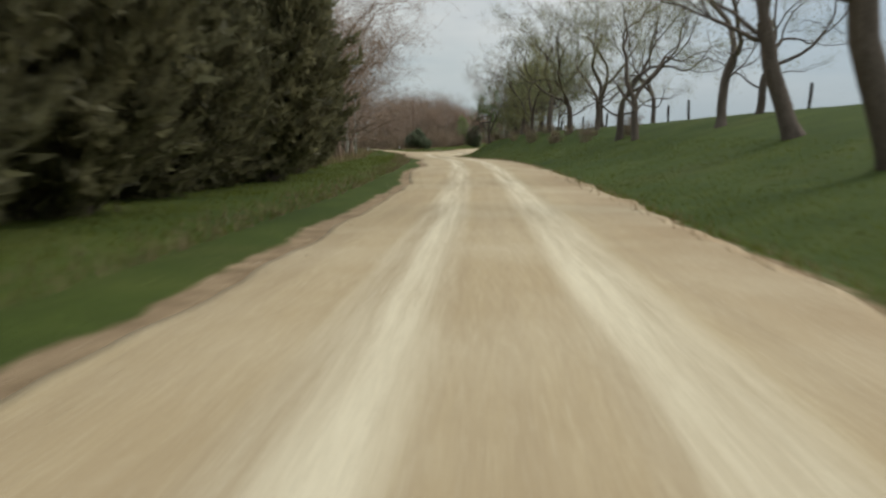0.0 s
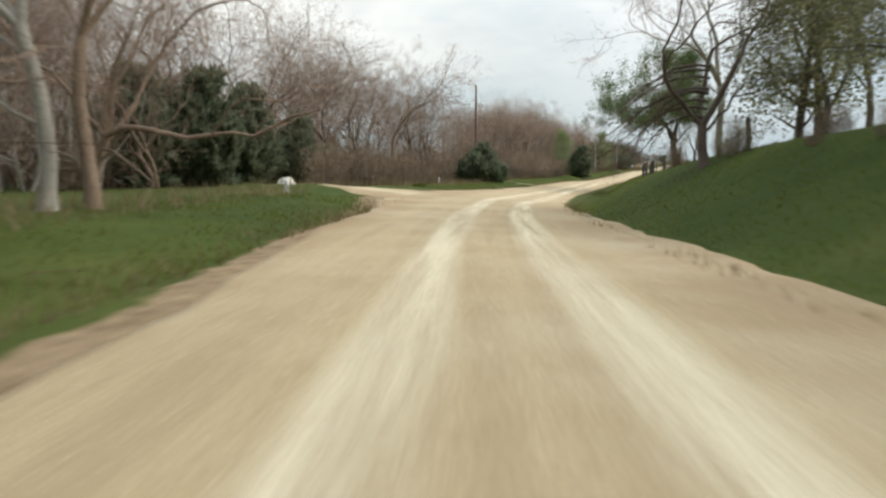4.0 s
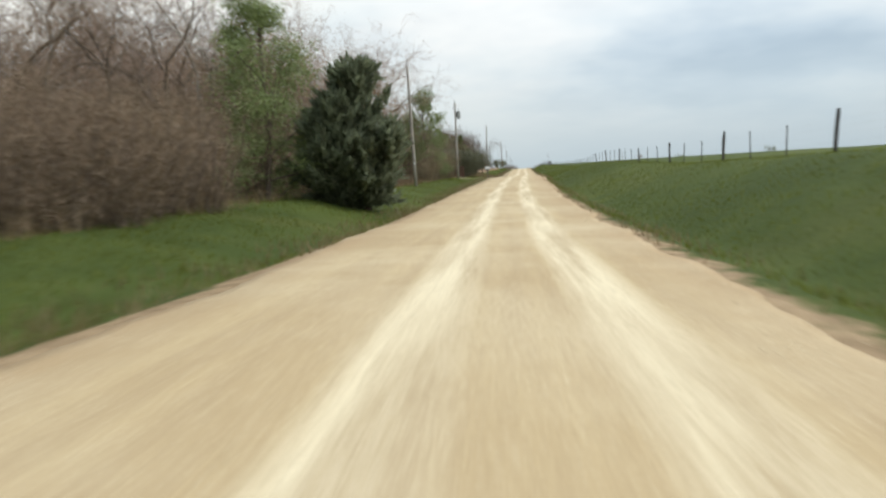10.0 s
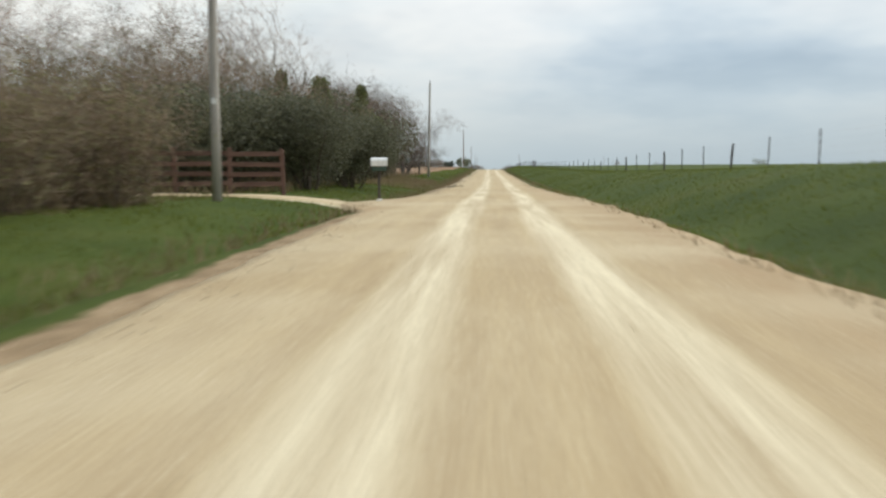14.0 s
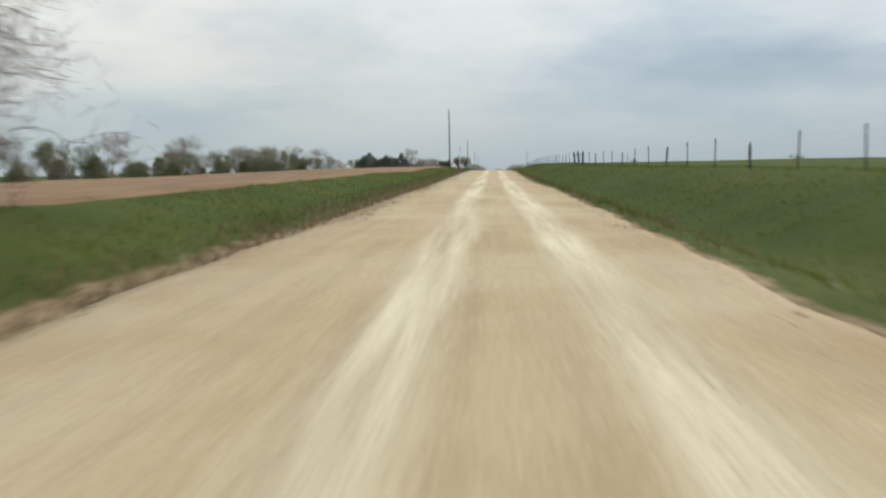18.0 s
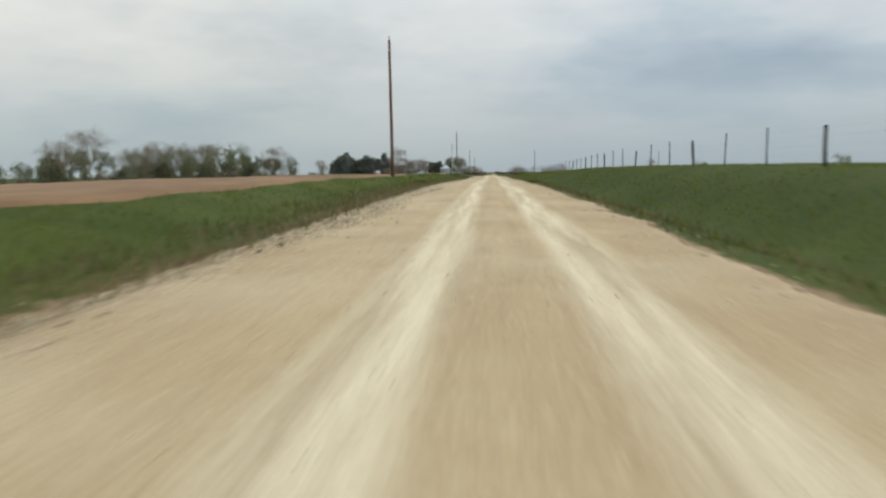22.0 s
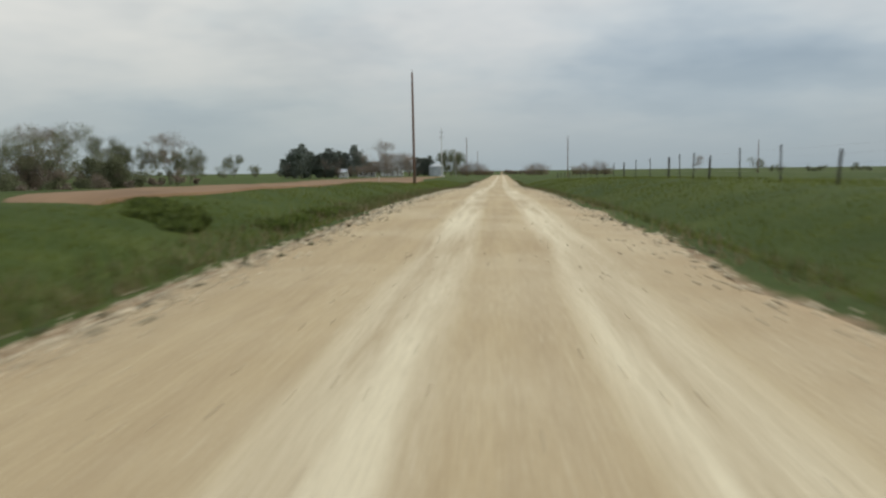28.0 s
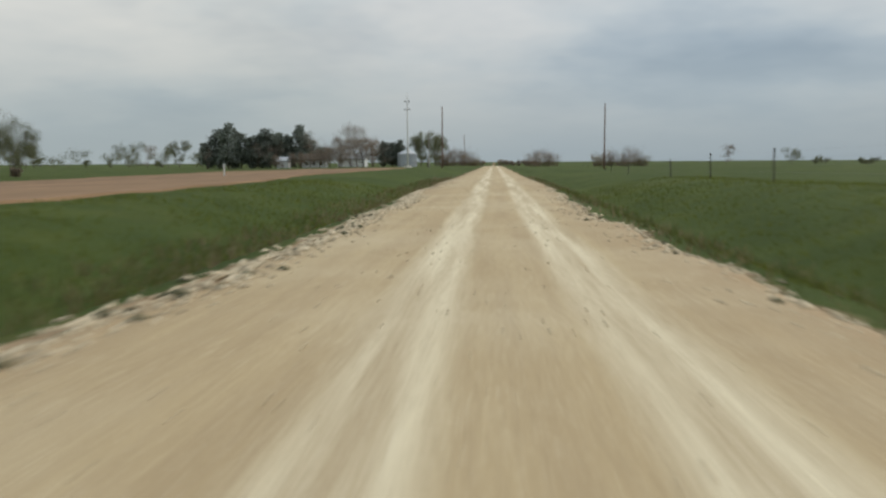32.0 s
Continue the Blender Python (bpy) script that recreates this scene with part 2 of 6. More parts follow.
M_BARN = plain_noisy("barn_board_brown", (0.095, 0.052, 0.038), (0.185, 0.108, 0.08), 1.0, 0.9, stretch=(6, 6, 0.4), bump=0.4, per_object=0.15)
M_WHITE = plain_noisy("white_paint", (0.55, 0.54, 0.51), (0.80, 0.79, 0.76), 1.5, 0.6, bump=0.1)
M_ROOF = plain_noisy("roof_grey_metal", (0.40, 0.40, 0.40), (0.58, 0.58, 0.57), 0.8, 0.45, 0.4, stretch=(4, 0.4, 0.4), bump=0.1)
M_TIN = plain_noisy("bin_galvanised", (0.30, 0.32, 0.34), (0.46, 0.48, 0.50), 0.8, 0.45, 0.6, bump=0.1)
M_DARKROOF = plain_noisy("roof_shingle_dark", (0.06, 0.048, 0.038), (0.13, 0.105, 0.085), 2.0, 0.95, bump=0.3)
M_GLASS = plain_noisy("window_glass_dark", (0.02, 0.024, 0.028), (0.04, 0.045, 0.05), 0.5, 0.12, bump=0)
M_GREY = plain_noisy("transformer_grey", (0.33, 0.34, 0.35), (0.5, 0.51, 0.52), 2.0, 0.5, 0.2, bump=0.05)
M_CERAMIC = plain_noisy("insulator_ceramic", (0.25, 0.25, 0.26), (0.42, 0.42, 0.43), 4.0, 0.25, bump=0)
M_STONE = plain_noisy("limestone_pale", (0.58, 0.53, 0.44), (0.82, 0.78, 0.69), 2.5, 0.9, bump=0.6)
M_GRAVEL = plain_noisy("gravel_loose", (0.40, 0.31, 0.195), (0.61, 0.505, 0.35), 3.0, 0.95, bump=0.3, per_island=0.3)
M_CLOD = plain_noisy("weed_clod_dark", (0.05, 0.05, 0.025), (0.11, 0.10, 0.05), 3.0, 0.95, bump=0.3, per_island=0.3)
M_BLADE = leaf_material("grass_blade", (0.094, 0.117, 0.018), (0.163, 0.178, 0.033), 0.5)
M_DEADWEED = leaf_material("dead_weeds_brown", (0.11, 0.066, 0.043), (0.21, 0.135, 0.09), 0.3)
M_STRAW = leaf_material("grass_dead_straw", (0.17, 0.12, 0.06), (0.30, 0.22, 0.12), 0.2)


def ground_material():
    m, n, l, b = material("verge_grass", 0.95, 0, 0.15)
    big = noise_of(n, l, 0.035, 3, 0.55)
    mid = noise_of(n, l, 0.5, 4, 0.6)
    fine = noise_of(n, l, 9.0, 5, 0.7)
    a = ramp_of(n, l, big, [(0.36, (0.042, 0.061, 0.010)), (0.52, (0.064, 0.086, 0.014)), (0.66, (0.100, 0.115, 0.021))])
    c = ramp_of(n, l, mid, [(0.34, (0.040, 0.059, 0.010)), (0.5, (0.064, 0.086, 0.015)), (0.68, (0.102, 0.118, 0.023))])
    col = mixed(n, l, 0.5, a, c)
    # paler worn patches and dark rank ones, some metres across
    rank = noise_of(n, l, 0.16, 4, 0.62)
    col = mixed(n, l, ramp_of(n, l, rank, [(0.34, (0.55,) * 3), (0.48, (0.0,) * 3)]), col, (0.036, 0.054, 0.010))
    col = mixed(n, l, ramp_of(n, l, rank, [(0.54, (0.0,) * 3), (0.72, (0.5,) * 3)]), col, (0.124, 0.120, 0.033))
    col = mixed(n, l, ramp_of(n, l, fine, [(0.35, (0.55,) * 3), (0.65, (0.0,) * 3)]), col, (0.037, 0.050, 0.010))
    # bare earth where the sheet carries the worn border beside the gravel
    at = n.new("ShaderNodeAttribute")
    at.attribute_name = "worn"
    soil = ramp_of(n, l, noise_of(n, l, 2.2, 4, 0.65), [(0.35, (0.20, 0.135, 0.075)), (0.65, (0.36, 0.255, 0.15))])
    add = n.new("ShaderNodeMath")
    add.operation = "ADD"
    l.new(at.outputs["Fac"], add.inputs[0])
    sub = n.new("ShaderNodeMath")
    sub.operation = "SUBTRACT"
    l.new(noise_of(n, l, 1.3, 4, 0.65), sub.inputs[0])
    sub.inputs[1].default_value = 0.5
    l.new(sub.outputs[0], add.inputs[1])
    col = mixed(n, l, ramp_of(n, l, add.outputs[0], [(0.42, (0, 0, 0)), (0.62, (1, 1, 1))]), col, soil)
    l.new(col, b.inputs["Base Color"])
    bumped(n, l, b, fine, 0.5, 0.08)
    return m


def road_material():
    """Crushed limestone: pale wheel tracks, tan crown and loose sides; the lanes follow the sheet's own across-coordinate."""
    m, n, l, b = material("gravel_road", 0.95, 0, 0.2)
    uv = n.new("ShaderNodeUVMap")
    uv.uv_map = "lane"
    sep = n.new("ShaderNodeSeparateXYZ")
    l.new(uv.outputs[0], sep.inputs[0])
    wob = n.new("ShaderNodeTexNoise")
    wob.inputs["Scale"].default_value, wob.inputs["Detail"].default_value = 0.09, 3
    l.new(uv.outputs[0], wob.inputs[0])
    across = n.new("ShaderNodeMath")
    across.operation = "MULTIPLY_ADD"
    l.new(wob.outputs[0], across.inputs[0])
    across.inputs[1].default_value = 0.45
    l.new(sep.outputs[0], across.inputs[2])
    mr = n.new("ShaderNodeMapRange")
    mr.inputs[1].default_value, mr.inputs[2].default_value = -3.2 + 0.22, 3.2 + 0.22
    l.new(across.outputs[0], mr.inputs[0])
    tan, pale, side = (0.455, 0.340, 0.192), (0.71, 0.605, 0.415), (0.365, 0.250, 0.138)

    def at(u):
        return (u + 3.2) / 6.4
    lanes = ramp_of(n, l, mr.outputs[0], [(at(-2.9), side), (at(-2.1), tan), (at(-0.80), tan), (at(-0.52), pale), (at(-0.14), pale), (at(0.12), tan),
                                          (at(0.88), tan), (at(1.12), pale), (at(1.5), pale), (at(1.8), tan), (at(3.0), side)])
    streak = noise_of(n, l, 1.0, 5, 0.6, stretch=(2.6, 0.12, 1), where="UV")
    patch = noise_of(n, l, 0.30, 4, 0.6)
    grain = noise_of(n, l, 26.0, 4, 0.75)
    col = mixed(n, l, ramp_of(n, l, streak, [(0.40, (0, 0, 0)), (0.62, (0.75, 0.75, 0.75))]), lanes, (0.38, 0.275, 0.155))
    col = mixed(n, l, ramp_of(n, l, patch, [(0.42, (0, 0, 0)), (0.70, (0.5, 0.5, 0.5))]), col, (0.58, 0.475, 0.315))
    col = mixed(n, l, ramp_of(n, l, grain, [(0.34, (0.5, 0.5, 0.5)), (0.5, (0, 0, 0))]), col, (0.27, 0.195, 0.115))
    col = mixed(n, l, ramp_of(n, l, grain, [(0.56, (0, 0, 0)), (0.72, (0.6, 0.6, 0.6))]), col, (0.74, 0.655, 0.50))
    l.new(col, b.inputs["Base Color"])
    bumped(n, l, b, grain, 0.6, 0.015)
    return m


M_GROUND, M_ROAD = ground_material(), road_material()
M_FIELD = plain_noisy("ploughed_soil", (0.172, 0.099, 0.050), (0.265, 0.160, 0.084), 0.08, 0.95, stretch=(1, 0.25, 1), bump=0.6, depth=0.1)

# ---- the lie of the land ----
# the road's middle: y, x, z
ROAD = np.array([(-760, 64.42, 9.12), (-700, 51.92, 6.32), (-620, 36.22, 3.44), (-600, 32.64, 2.95), (-580, 28.59, 2.65), (-561, 23.93, 2.18), (-542, 18.60, 1.55),
                 (-523.5, 13.17, 1.12), (-505, 8.87, 0.64), (-487, 6.34, 0.06), (-468.5, 4.53, -0.29), (-449, 3.16, -0.55), (-430, 2.11, -0.67), (-411, 1.42, -0.99),
                 (-391.5, 1.03, -1.02), (-372, 0.83, -0.89), (-333, 0.88, -0.64), (-314, 0.94, -0.77), (-275, 1.05, -0.80), (-256, 0.94, -0.67), (-216, 0.76, -0.40),
                 (-176, 0.66, -0.04), (-157, 0.51, 0.02), (-79, 0.33, -0.35), (-59, 0.10, -0.30), (-39.5, -0.14, -0.47), (-20, -0.27, -0.75), (0, -0.30, -1.17),
                 (60, -0.30, -1.50), (300, -0.30, -2.60), (700, -0.30, -9.00), (3600, -0.30, -12.00)])


def glide(table, y):
    """A smooth curve through the table's rows (y first)."""
    out = []
    ys = table[:, 0]
    for c in range(1, table.shape[1]):
        v = table[:, c]
        s = np.gradient(v, ys)
        i = np.clip(np.searchsorted(ys, y) - 1, 0, len(ys) - 2)
        h = ys[i + 1] - ys[i]
        f = np.clip((y - ys[i]) / h, 0, 1)
        out.append((2 * f ** 3 - 3 * f ** 2 + 1) * v[i] + (f ** 3 - 2 * f ** 2 + f) * h * s[i] + (3 * f ** 2 - 2 * f ** 3) * v[i + 1] + (f ** 3 - f ** 2) * h * s[i + 1])
    return out


def middle(y):
    """The road's middle at y: x, z, and the cosine of its heading."""
    y = np.asarray(y, float)
    x, z = glide(ROAD, y)
    x2, _ = glide(ROAD, y + 1.0)
    return x, z, 1 / np.sqrt(1 + (x2 - x) ** 2)


def step(a):
    a = np.clip(a, 0, 1)
    return a * a * (3 - 2 * a)


# the bank on one side: y, height, how far out its top lies; the other side: y, height of the verge, height 100 m out
BANK = np.array([(-760, 3.48, 16.5), (-556, 3.02, 16.2), (-530, 3.02, 13), (-500, 2.16, 9.3), (-470, 1.48, 7.6), (-440, 1.84, 9), (-430, 1.72, 9.4), (-418, 1.62, 9.7), (-402, 1.42, 9.8), (-386, 1.26, 9.8), (-371, 1.26, 9.8), (-358, 1.32, 9.8), (-346, 1.30, 9.8), (-330, 1.20, 9.8),
                 (-237, 0.88, 8.4), (-150, 0.95, 7.9), (-45, 0.68, 8.2), (-20, 0.76, 8.4), (18, 0.72, 8.6), (60, 0.35, 9.5), (120, 0.12, 11), (400, 0.10, 12), (3600, 0.00, 12)])
VERGE = np.array([(-760, 0.1, -0.2), (-545, 0.12, -0.3), (-525, 0.25, -0.1), (-500, 0.25, 0.1), (-450, 0.45, 0.4), (-425, 0.48, 0.4), (-400, 0.85, 0.5), (-375, 0.5, 0.3), (-330, 0.3, 0.3), (-270, 0.5, -1.0), (-200, 0.62, -3.0), (-137, 0.66, -3.6), (0, 0.55, -3.2),
                  (150, 0.3, -1.0), (300, 0.2, 0.0), (3600, 0.0, 0)])


# the banked bend: y, how far the road falls towards the right for each metre across
CROSS = np.array([(-640, 0.000), (-590, 0.004), (-570, 0.013), (-545, -0.000), (-533, -0.001), (-524, -0.031), (-514, -0.053), (-505, -0.085), (-496, -0.114), (-487, -0.112), (-478, -0.097), (-468, -0.072), (-459, -0.059), (-449, -0.063), (-440, -0.061), (-430, -0.051), (-420, -0.032), (-410, -0.013), (-395, 0.000)])


def tilt_of(u, y):
    """The lift that the banked bend gives the road and the verges beside it."""
    return np.interp(y, CROSS[:, 0], CROSS[:, 1]) * np.clip(u, -3.8, 3.6) * (1 - step((np.abs(u) - np.where(u > 0, 6, 14)) / np.where(u > 0, 6, 40)))


def ripple(x, y, scale, seed):
    """Smooth unevenness made of a few crossing waves."""
    r = np.random.RandomState(seed)
    out = np.zeros(np.broadcast(x, y).shape)
    for k in range(6):
        a, p, f = r.uniform(0, 6.283), r.uniform(0, 6.283), (0.5 + 0.3 * k) * 6.283 / scale
        out = out + np.sin(f * (np.cos(a) * x + np.sin(a) * y) + p) / (1 + 0.4 * k)
    return out / 3.2


def land(x, y):
    """The height of the ground at x, y (without the gravel)."""
    x, y = np.asarray(x, float), np.asarray(y, float)
    xm, zm, c = middle(y)
    u = (x - xm) * c
    hb, wb = glide(BANK, y)
    hv, hf = glide(VERGE, y)
    right = hb * step((u - 3.9) / (wb - 3.9)) - 0.22 * step((u - 3.4) / 1.0) * (1 - step((u - 4.2) / 2.2)) + 0.004 * np.maximum(u - wb, 0)
    right = np.where(u > 60, right - 0.004 * (u - 60) * 1.2, right)
    left = hv * step((-u - 3.6) / 4.4) - 0.10 * step((-u - 3.0) / 0.8) * (1 - step((-u - 3.9) / 1.2)) + (hf - hv) * step((-u - 9) / 100)
    # a swell under the old tree on the bank, and the low ridge that hides the side road
    right = right + 0.5 * step((u - wb) / 4) * np.exp(-((y + 459) / 22) ** 2) * (1 - step((u - 22) / 20))
    along, off = (-0.85 * (x - 0.5) + 0.53 * (y + 507.2)), (0.53 * (x - 0.5) + 0.85 * (y + 507.2))
    left = left + 0.26 * np.exp(-(off / 1.3) ** 2) * step((along + 3) / 4) * (1 - step((along - 12) / 10)) - 0.16 * np.exp(-((off - 4.2) / 2.2) ** 2) * step((along - 2) / 3) * (1 - step((along - 22) / 12))
    far = step((np.abs(u) - 120) / 600)
    side = np.where(u > 0, right, left)
    rough = 0.05 * ripple(x, y, 5.0, 3) * step((np.abs(u) - 3.2) / 1.5) + 0.12 * ripple(x, y, 22.0, 4) * step((np.abs(u) - 10) / 20) + 0.5 * ripple(x, y, 160.0, 5) * step((np.abs(u) - 40) / 80)
    return zm + tilt_of(u, y) + side * (1 - 0.6 * far) + rough - 0.035


def ground_at(x, y):
    return float(land(x, y))


def beside(y, u):
    """A place u metres out from the road's middle at y: x, y, z on the ground."""
    xm, _, c = middle(y)
    x = float(xm + u / c)
    return x, y, ground_at(x, y)


def sheet(name, xs, ys, zs, mat, attr=None, uv=None):
    """A grid mesh from 2D arrays."""
    r, c = xs.shape
    me = bpy.data.meshes.new(name)
    v = np.stack([xs, ys, zs], -1).reshape(-1, 3)
    i = np.arange(r * c).reshape(r, c)
    f = np.stack([i[:-1, :-1], i[:-1, 1:], i[1:, 1:], i[1:, :-1]], -1).reshape(-1, 4)
    me.vertices.add(len(v))
    me.vertices.foreach_set("co", v.ravel())
    me.loops.add(f.size)
    me.loops.foreach_set("vertex_index", f.ravel().astype(np.int32))
    me.polygons.add(len(f))
    me.polygons.foreach_set("loop_start", np.arange(0, f.size, 4, dtype=np.int32))
    me.polygons.foreach_set("use_smooth", np.ones(len(f), bool))
    if attr is not None:
        me.attributes.new("worn", "FLOAT", "POINT").data.foreach_set("value", attr.ravel().astype(np.float32))
    if uv is not None:
        lay = me.uv_layers.new(name="lane")
        lay.data.foreach_set("uv", uv.reshape(-1, 2)[f.ravel()].ravel().astype(np.float32))
    me.update(calc_edges=True)
    me.validate()
    me.materials.append(mat)
    return new(name, me)


def edge_wander(y, seed):
    r = 0.26 * ripple(y, 0 * y, 9.0, seed) + 0.20 * ripple(y, 0 * y, 2.6, seed + 1) + 0.25 * ripple(y, 0 * y, 31.0, seed + 2)
    return r


def left_edge(y):
    return np.interp(y, [-760, -600, -562, -545, -530, -520, -512, -502, -485, -470, -455, -445, -430, -395, -360, -346, -336, -300, -215, -100, -70, 0], [2.15, 2.1, 2.2, 2.4, 2.7, 3.4, 4.4, 4.6, 4.1, 3.75, 3.5, 3.35, 3.15, 3.0, 2.75, 2.5, 2.8, 2.95, 2.8, 2.75, 2.6, 2.8]) + edge_wander(y, 21)


def right_edge(y):
    return np.interp(y, [-760, -620, -560, -545, -530, -518, -507, -494, -472, -457, -410, -390, -320, -303, -285, -258, -137, -50, 0], [3.3, 3.3, 3.5, 3.9, 4.1, 4.0, 3.3, 2.5, 2.55, 2.75, 2.75, 3.35, 3.45, 3.1, 2.75, 2.85, 2.88, 2.82, 2.9]) + edge_wander(y, 31)


g_y = np.concatenate([np.linspace(-1500, -780, 13), np.arange(-760, 120, 1.25), np.arange(120, 330, 5.0), np.geomspace(340, 3500, 24)])
g_r = np.concatenate([np.arange(0, 5.2, 0.3), np.arange(5.3, 12, 0.5), np.arange(12.5, 30, 2.0), np.geomspace(31, 2600, 30)])
g_u = np.concatenate([-g_r[:0:-1], g_r])
gm_x, gm_z, gm_c = middle(g_y)
G_X = gm_x[:, None] + g_u[None, :] / gm_c[:, None]
G_Y = np.repeat(g_y[:, None], len(g_u), 1)
g_edge = np.abs(g_u)[None, :] - np.where(g_u[None, :] < 0, left_edge(g_y)[:, None], right_edge(g_y)[:, None])
g_worn = np.clip(1.0 - (g_edge - 0.1) / np.where(g_u[None, :] < 0, np.interp(g_y, [-550, -520, -500, -470, -320, -290, -115, -90], [0.6, 1.35, 1.2, 0.75, 0.7, 1.5, 1.5, 0.6])[:, None], np.interp(g_y, [-460, -440, -400, -380], [0.4, 0.9, 0.9, 0.4])[:, None]), 0, 1)
g_worn = g_worn * np.where(g_u[None, :] < 0, 1.0, 0.7)
tagged(sheet("ground", G_X, G_Y, land(G_X, G_Y), M_GROUND, g_worn), "rolling green spring grass verges, bank and pasture", "ground", kind="structure")


# the gravel sheet: crowned, with ragged edges that sink into the grass
r_y = np.concatenate([np.arange(-760, 110, 0.5), np.arange(110, 700, 4.0)])
r_f = np.concatenate([[-1.05, -1.0], np.linspace(-0.94, 0.94, 17), [1.0, 1.05]])
rm_x, rm_z, rm_c = middle(r_y)
r_left, r_right = left_edge(r_y), right_edge(r_y)
# the mouth of the yard's drive widens the gravel
r_left = r_left + 1.5 * np.exp(-((r_y + 327.5) / 4.0) ** 2)
R_U = np.where(r_f[None, :] < 0, r_f[None, :] * r_left[:, None], r_f[None, :] * r_right[:, None])
R_X = rm_x[:, None] + R_U / rm_c[:, None]
R_Y = np.repeat(r_y[:, None], len(r_f), 1)
fall = np.abs(r_f)[None, :]
R_Z = rm_z[:, None] + tilt_of(R_U, R_Y) + 0.05 * (1 - fall ** 2) - 0.22 * np.maximum(fall - 1.0, 0) / 0.05 - 0.018 * np.exp(-((np.abs(R_U - 0.15) - 0.95) / 0.25) ** 2) + 0.005 * ripple(R_X, R_Y, 1.7, 8)
tagged(sheet("road", R_X, R_Y, R_Z, M_ROAD, uv=np.stack([R_U, R_Y], -1)), "tan crushed-limestone gravel road with pale wheel tracks", "road", kind="structure")

# ---- builders ----


def part(name, me, mat, parent, label="", at=None):
    ob = new(name, me)
    if mat is not None and not me.materials:
        me.materials.append(mat)
    ob.parent = parent
    if at is not None:
        ob.matrix_basis = at
    if label:
        ob["label"] = label
    return ob


def thing(name, label, category, group="", m=None):
    ob = new(name)
    ob.empty_display_size = 0.3
    if m is not None:
        ob.matrix_basis = m
    return tagged(ob, label, category, group)


def mesh_of(name, verts, faces, smooth=False):
    me = bpy.data.meshes.new(name)
    me.from_pydata(verts, [], faces)
    if smooth:
        me.polygons.foreach_set("use_smooth", np.ones(len(me.polygons), bool))
    me.update()
    return me


def flakes(name, centres, size, rng, tall=1.0, up=0.0, sides=4, ways=None):
    """Many small leaf faces, turned at random or along given ways."""
    n = len(centres)
    a = rng.normal(size=(n, 3)) if ways is None else ways + rng.normal(0, 0.45, (n, 3))
    a[:, 2] = a[:, 2] * (1 - up) + up * 1.2
    a /= np.linalg.norm(a, axis=1)[:, None]
    b = np.cross(a, rng.normal(size=(n, 3)))
    b /= np.linalg.norm(b, axis=1)[:, None] + 1e-9
    s = (size * rng.uniform(0.6, 1.4, n))[:, None]
    if sides == 3:
        v = np.stack([centres - b * s * 0.45, centres + b * s * 0.45, centres + a * s * tall], 1)
    else:
        v = np.stack([centres - a * s * 0.5 * tall, centres + b * s * 0.35, centres + a * s * 0.5 * tall, centres - b * s * 0.35], 1)
    me = bpy.data.meshes.new(name)
    me.vertices.add(n * sides)
    me.vertices.foreach_set("co", v.ravel())
    me.loops.add(n * sides)
    me.loops.foreach_set("vertex_index", np.arange(n * sides, dtype=np.int32))
    me.polygons.add(n)
    me.polygons.foreach_set("loop_start", np.arange(0, n * sides, sides, dtype=np.int32))
    me.update(calc_edges=True)
    return me


def tubes(name, lines, smooth=True):
    """Tapered tubes along lines of (points, radii, sides), in one mesh."""
    V, F, base = [], [], 0
    for pts, rad, sides in lines:
        pts = np.asarray(pts, float)
        k = len(pts)
        tan = np.gradient(pts, axis=0)
        tan /= np.linalg.norm(tan, axis=1)[:, None] + 1e-9
        ref = np.array([1.0, 0, 0]) if abs(tan[0][0]) < 0.8 else np.array([0, 1.0, 0])
        e1 = np.cross(tan, ref)
        e1 /= np.linalg.norm(e1, axis=1)[:, None] + 1e-9
        e2 = np.cross(tan, e1)
        ang = np.arange(sides) * 2 * math.pi / sides
        ring = pts[:, None, :] + np.asarray(rad)[:, None, None] * (np.cos(ang)[None, :, None] * e1[:, None, :] + np.sin(ang)[None, :, None] * e2[:, None, :])
        V.append(ring.reshape(-1, 3))
        i = np.arange(k * sides).reshape(k, sides) + base
        j = np.roll(i, -1, axis=1)
        F.append(np.stack([i[:-1], j[:-1], j[1:], i[1:]], -1).reshape(-1, 4))
        base += k * sides
    v, f = np.concatenate(V), np.concatenate(F)
    me = bpy.data.meshes.new(name)
    me.vertices.add(len(v))
    me.vertices.foreach_set("co", v.ravel())
    me.loops.add(f.size)
    me.loops.foreach_set("vertex_index", f.ravel().astype(np.int32))
    me.polygons.add(len(f))
    me.polygons.foreach_set("loop_start", np.arange(0, f.size, 4, dtype=np.int32))
    me.polygons.foreach_set("use_smooth", np.full(len(f), smooth))
    me.update(calc_edges=True)
    return me


def bough(rng, start, way, length, r0, r1, segs, wander, lift):
    """A crooked line that sets out one way, strays, and bends up or down."""
    pts, d = [np.array(start, float)], np.array(way, float)
    for _ in range(segs):
        d = d + rng.normal(0, wander, 3) + np.array([0, 0, lift])
        d /= np.linalg.norm(d)
        pts.append(pts[-1] + d * length / segs)
    return np.array(pts), np.linspace(r0, r1, segs + 1)


def turned_way(rng, d, angle):
    """A way that leaves d by about the given angle, to a random side."""
    side = np.cross(d, rng.normal(size=3))
    side /= np.linalg.norm(side) + 1e-9
    return d * math.cos(angle) + side * math.sin(angle)


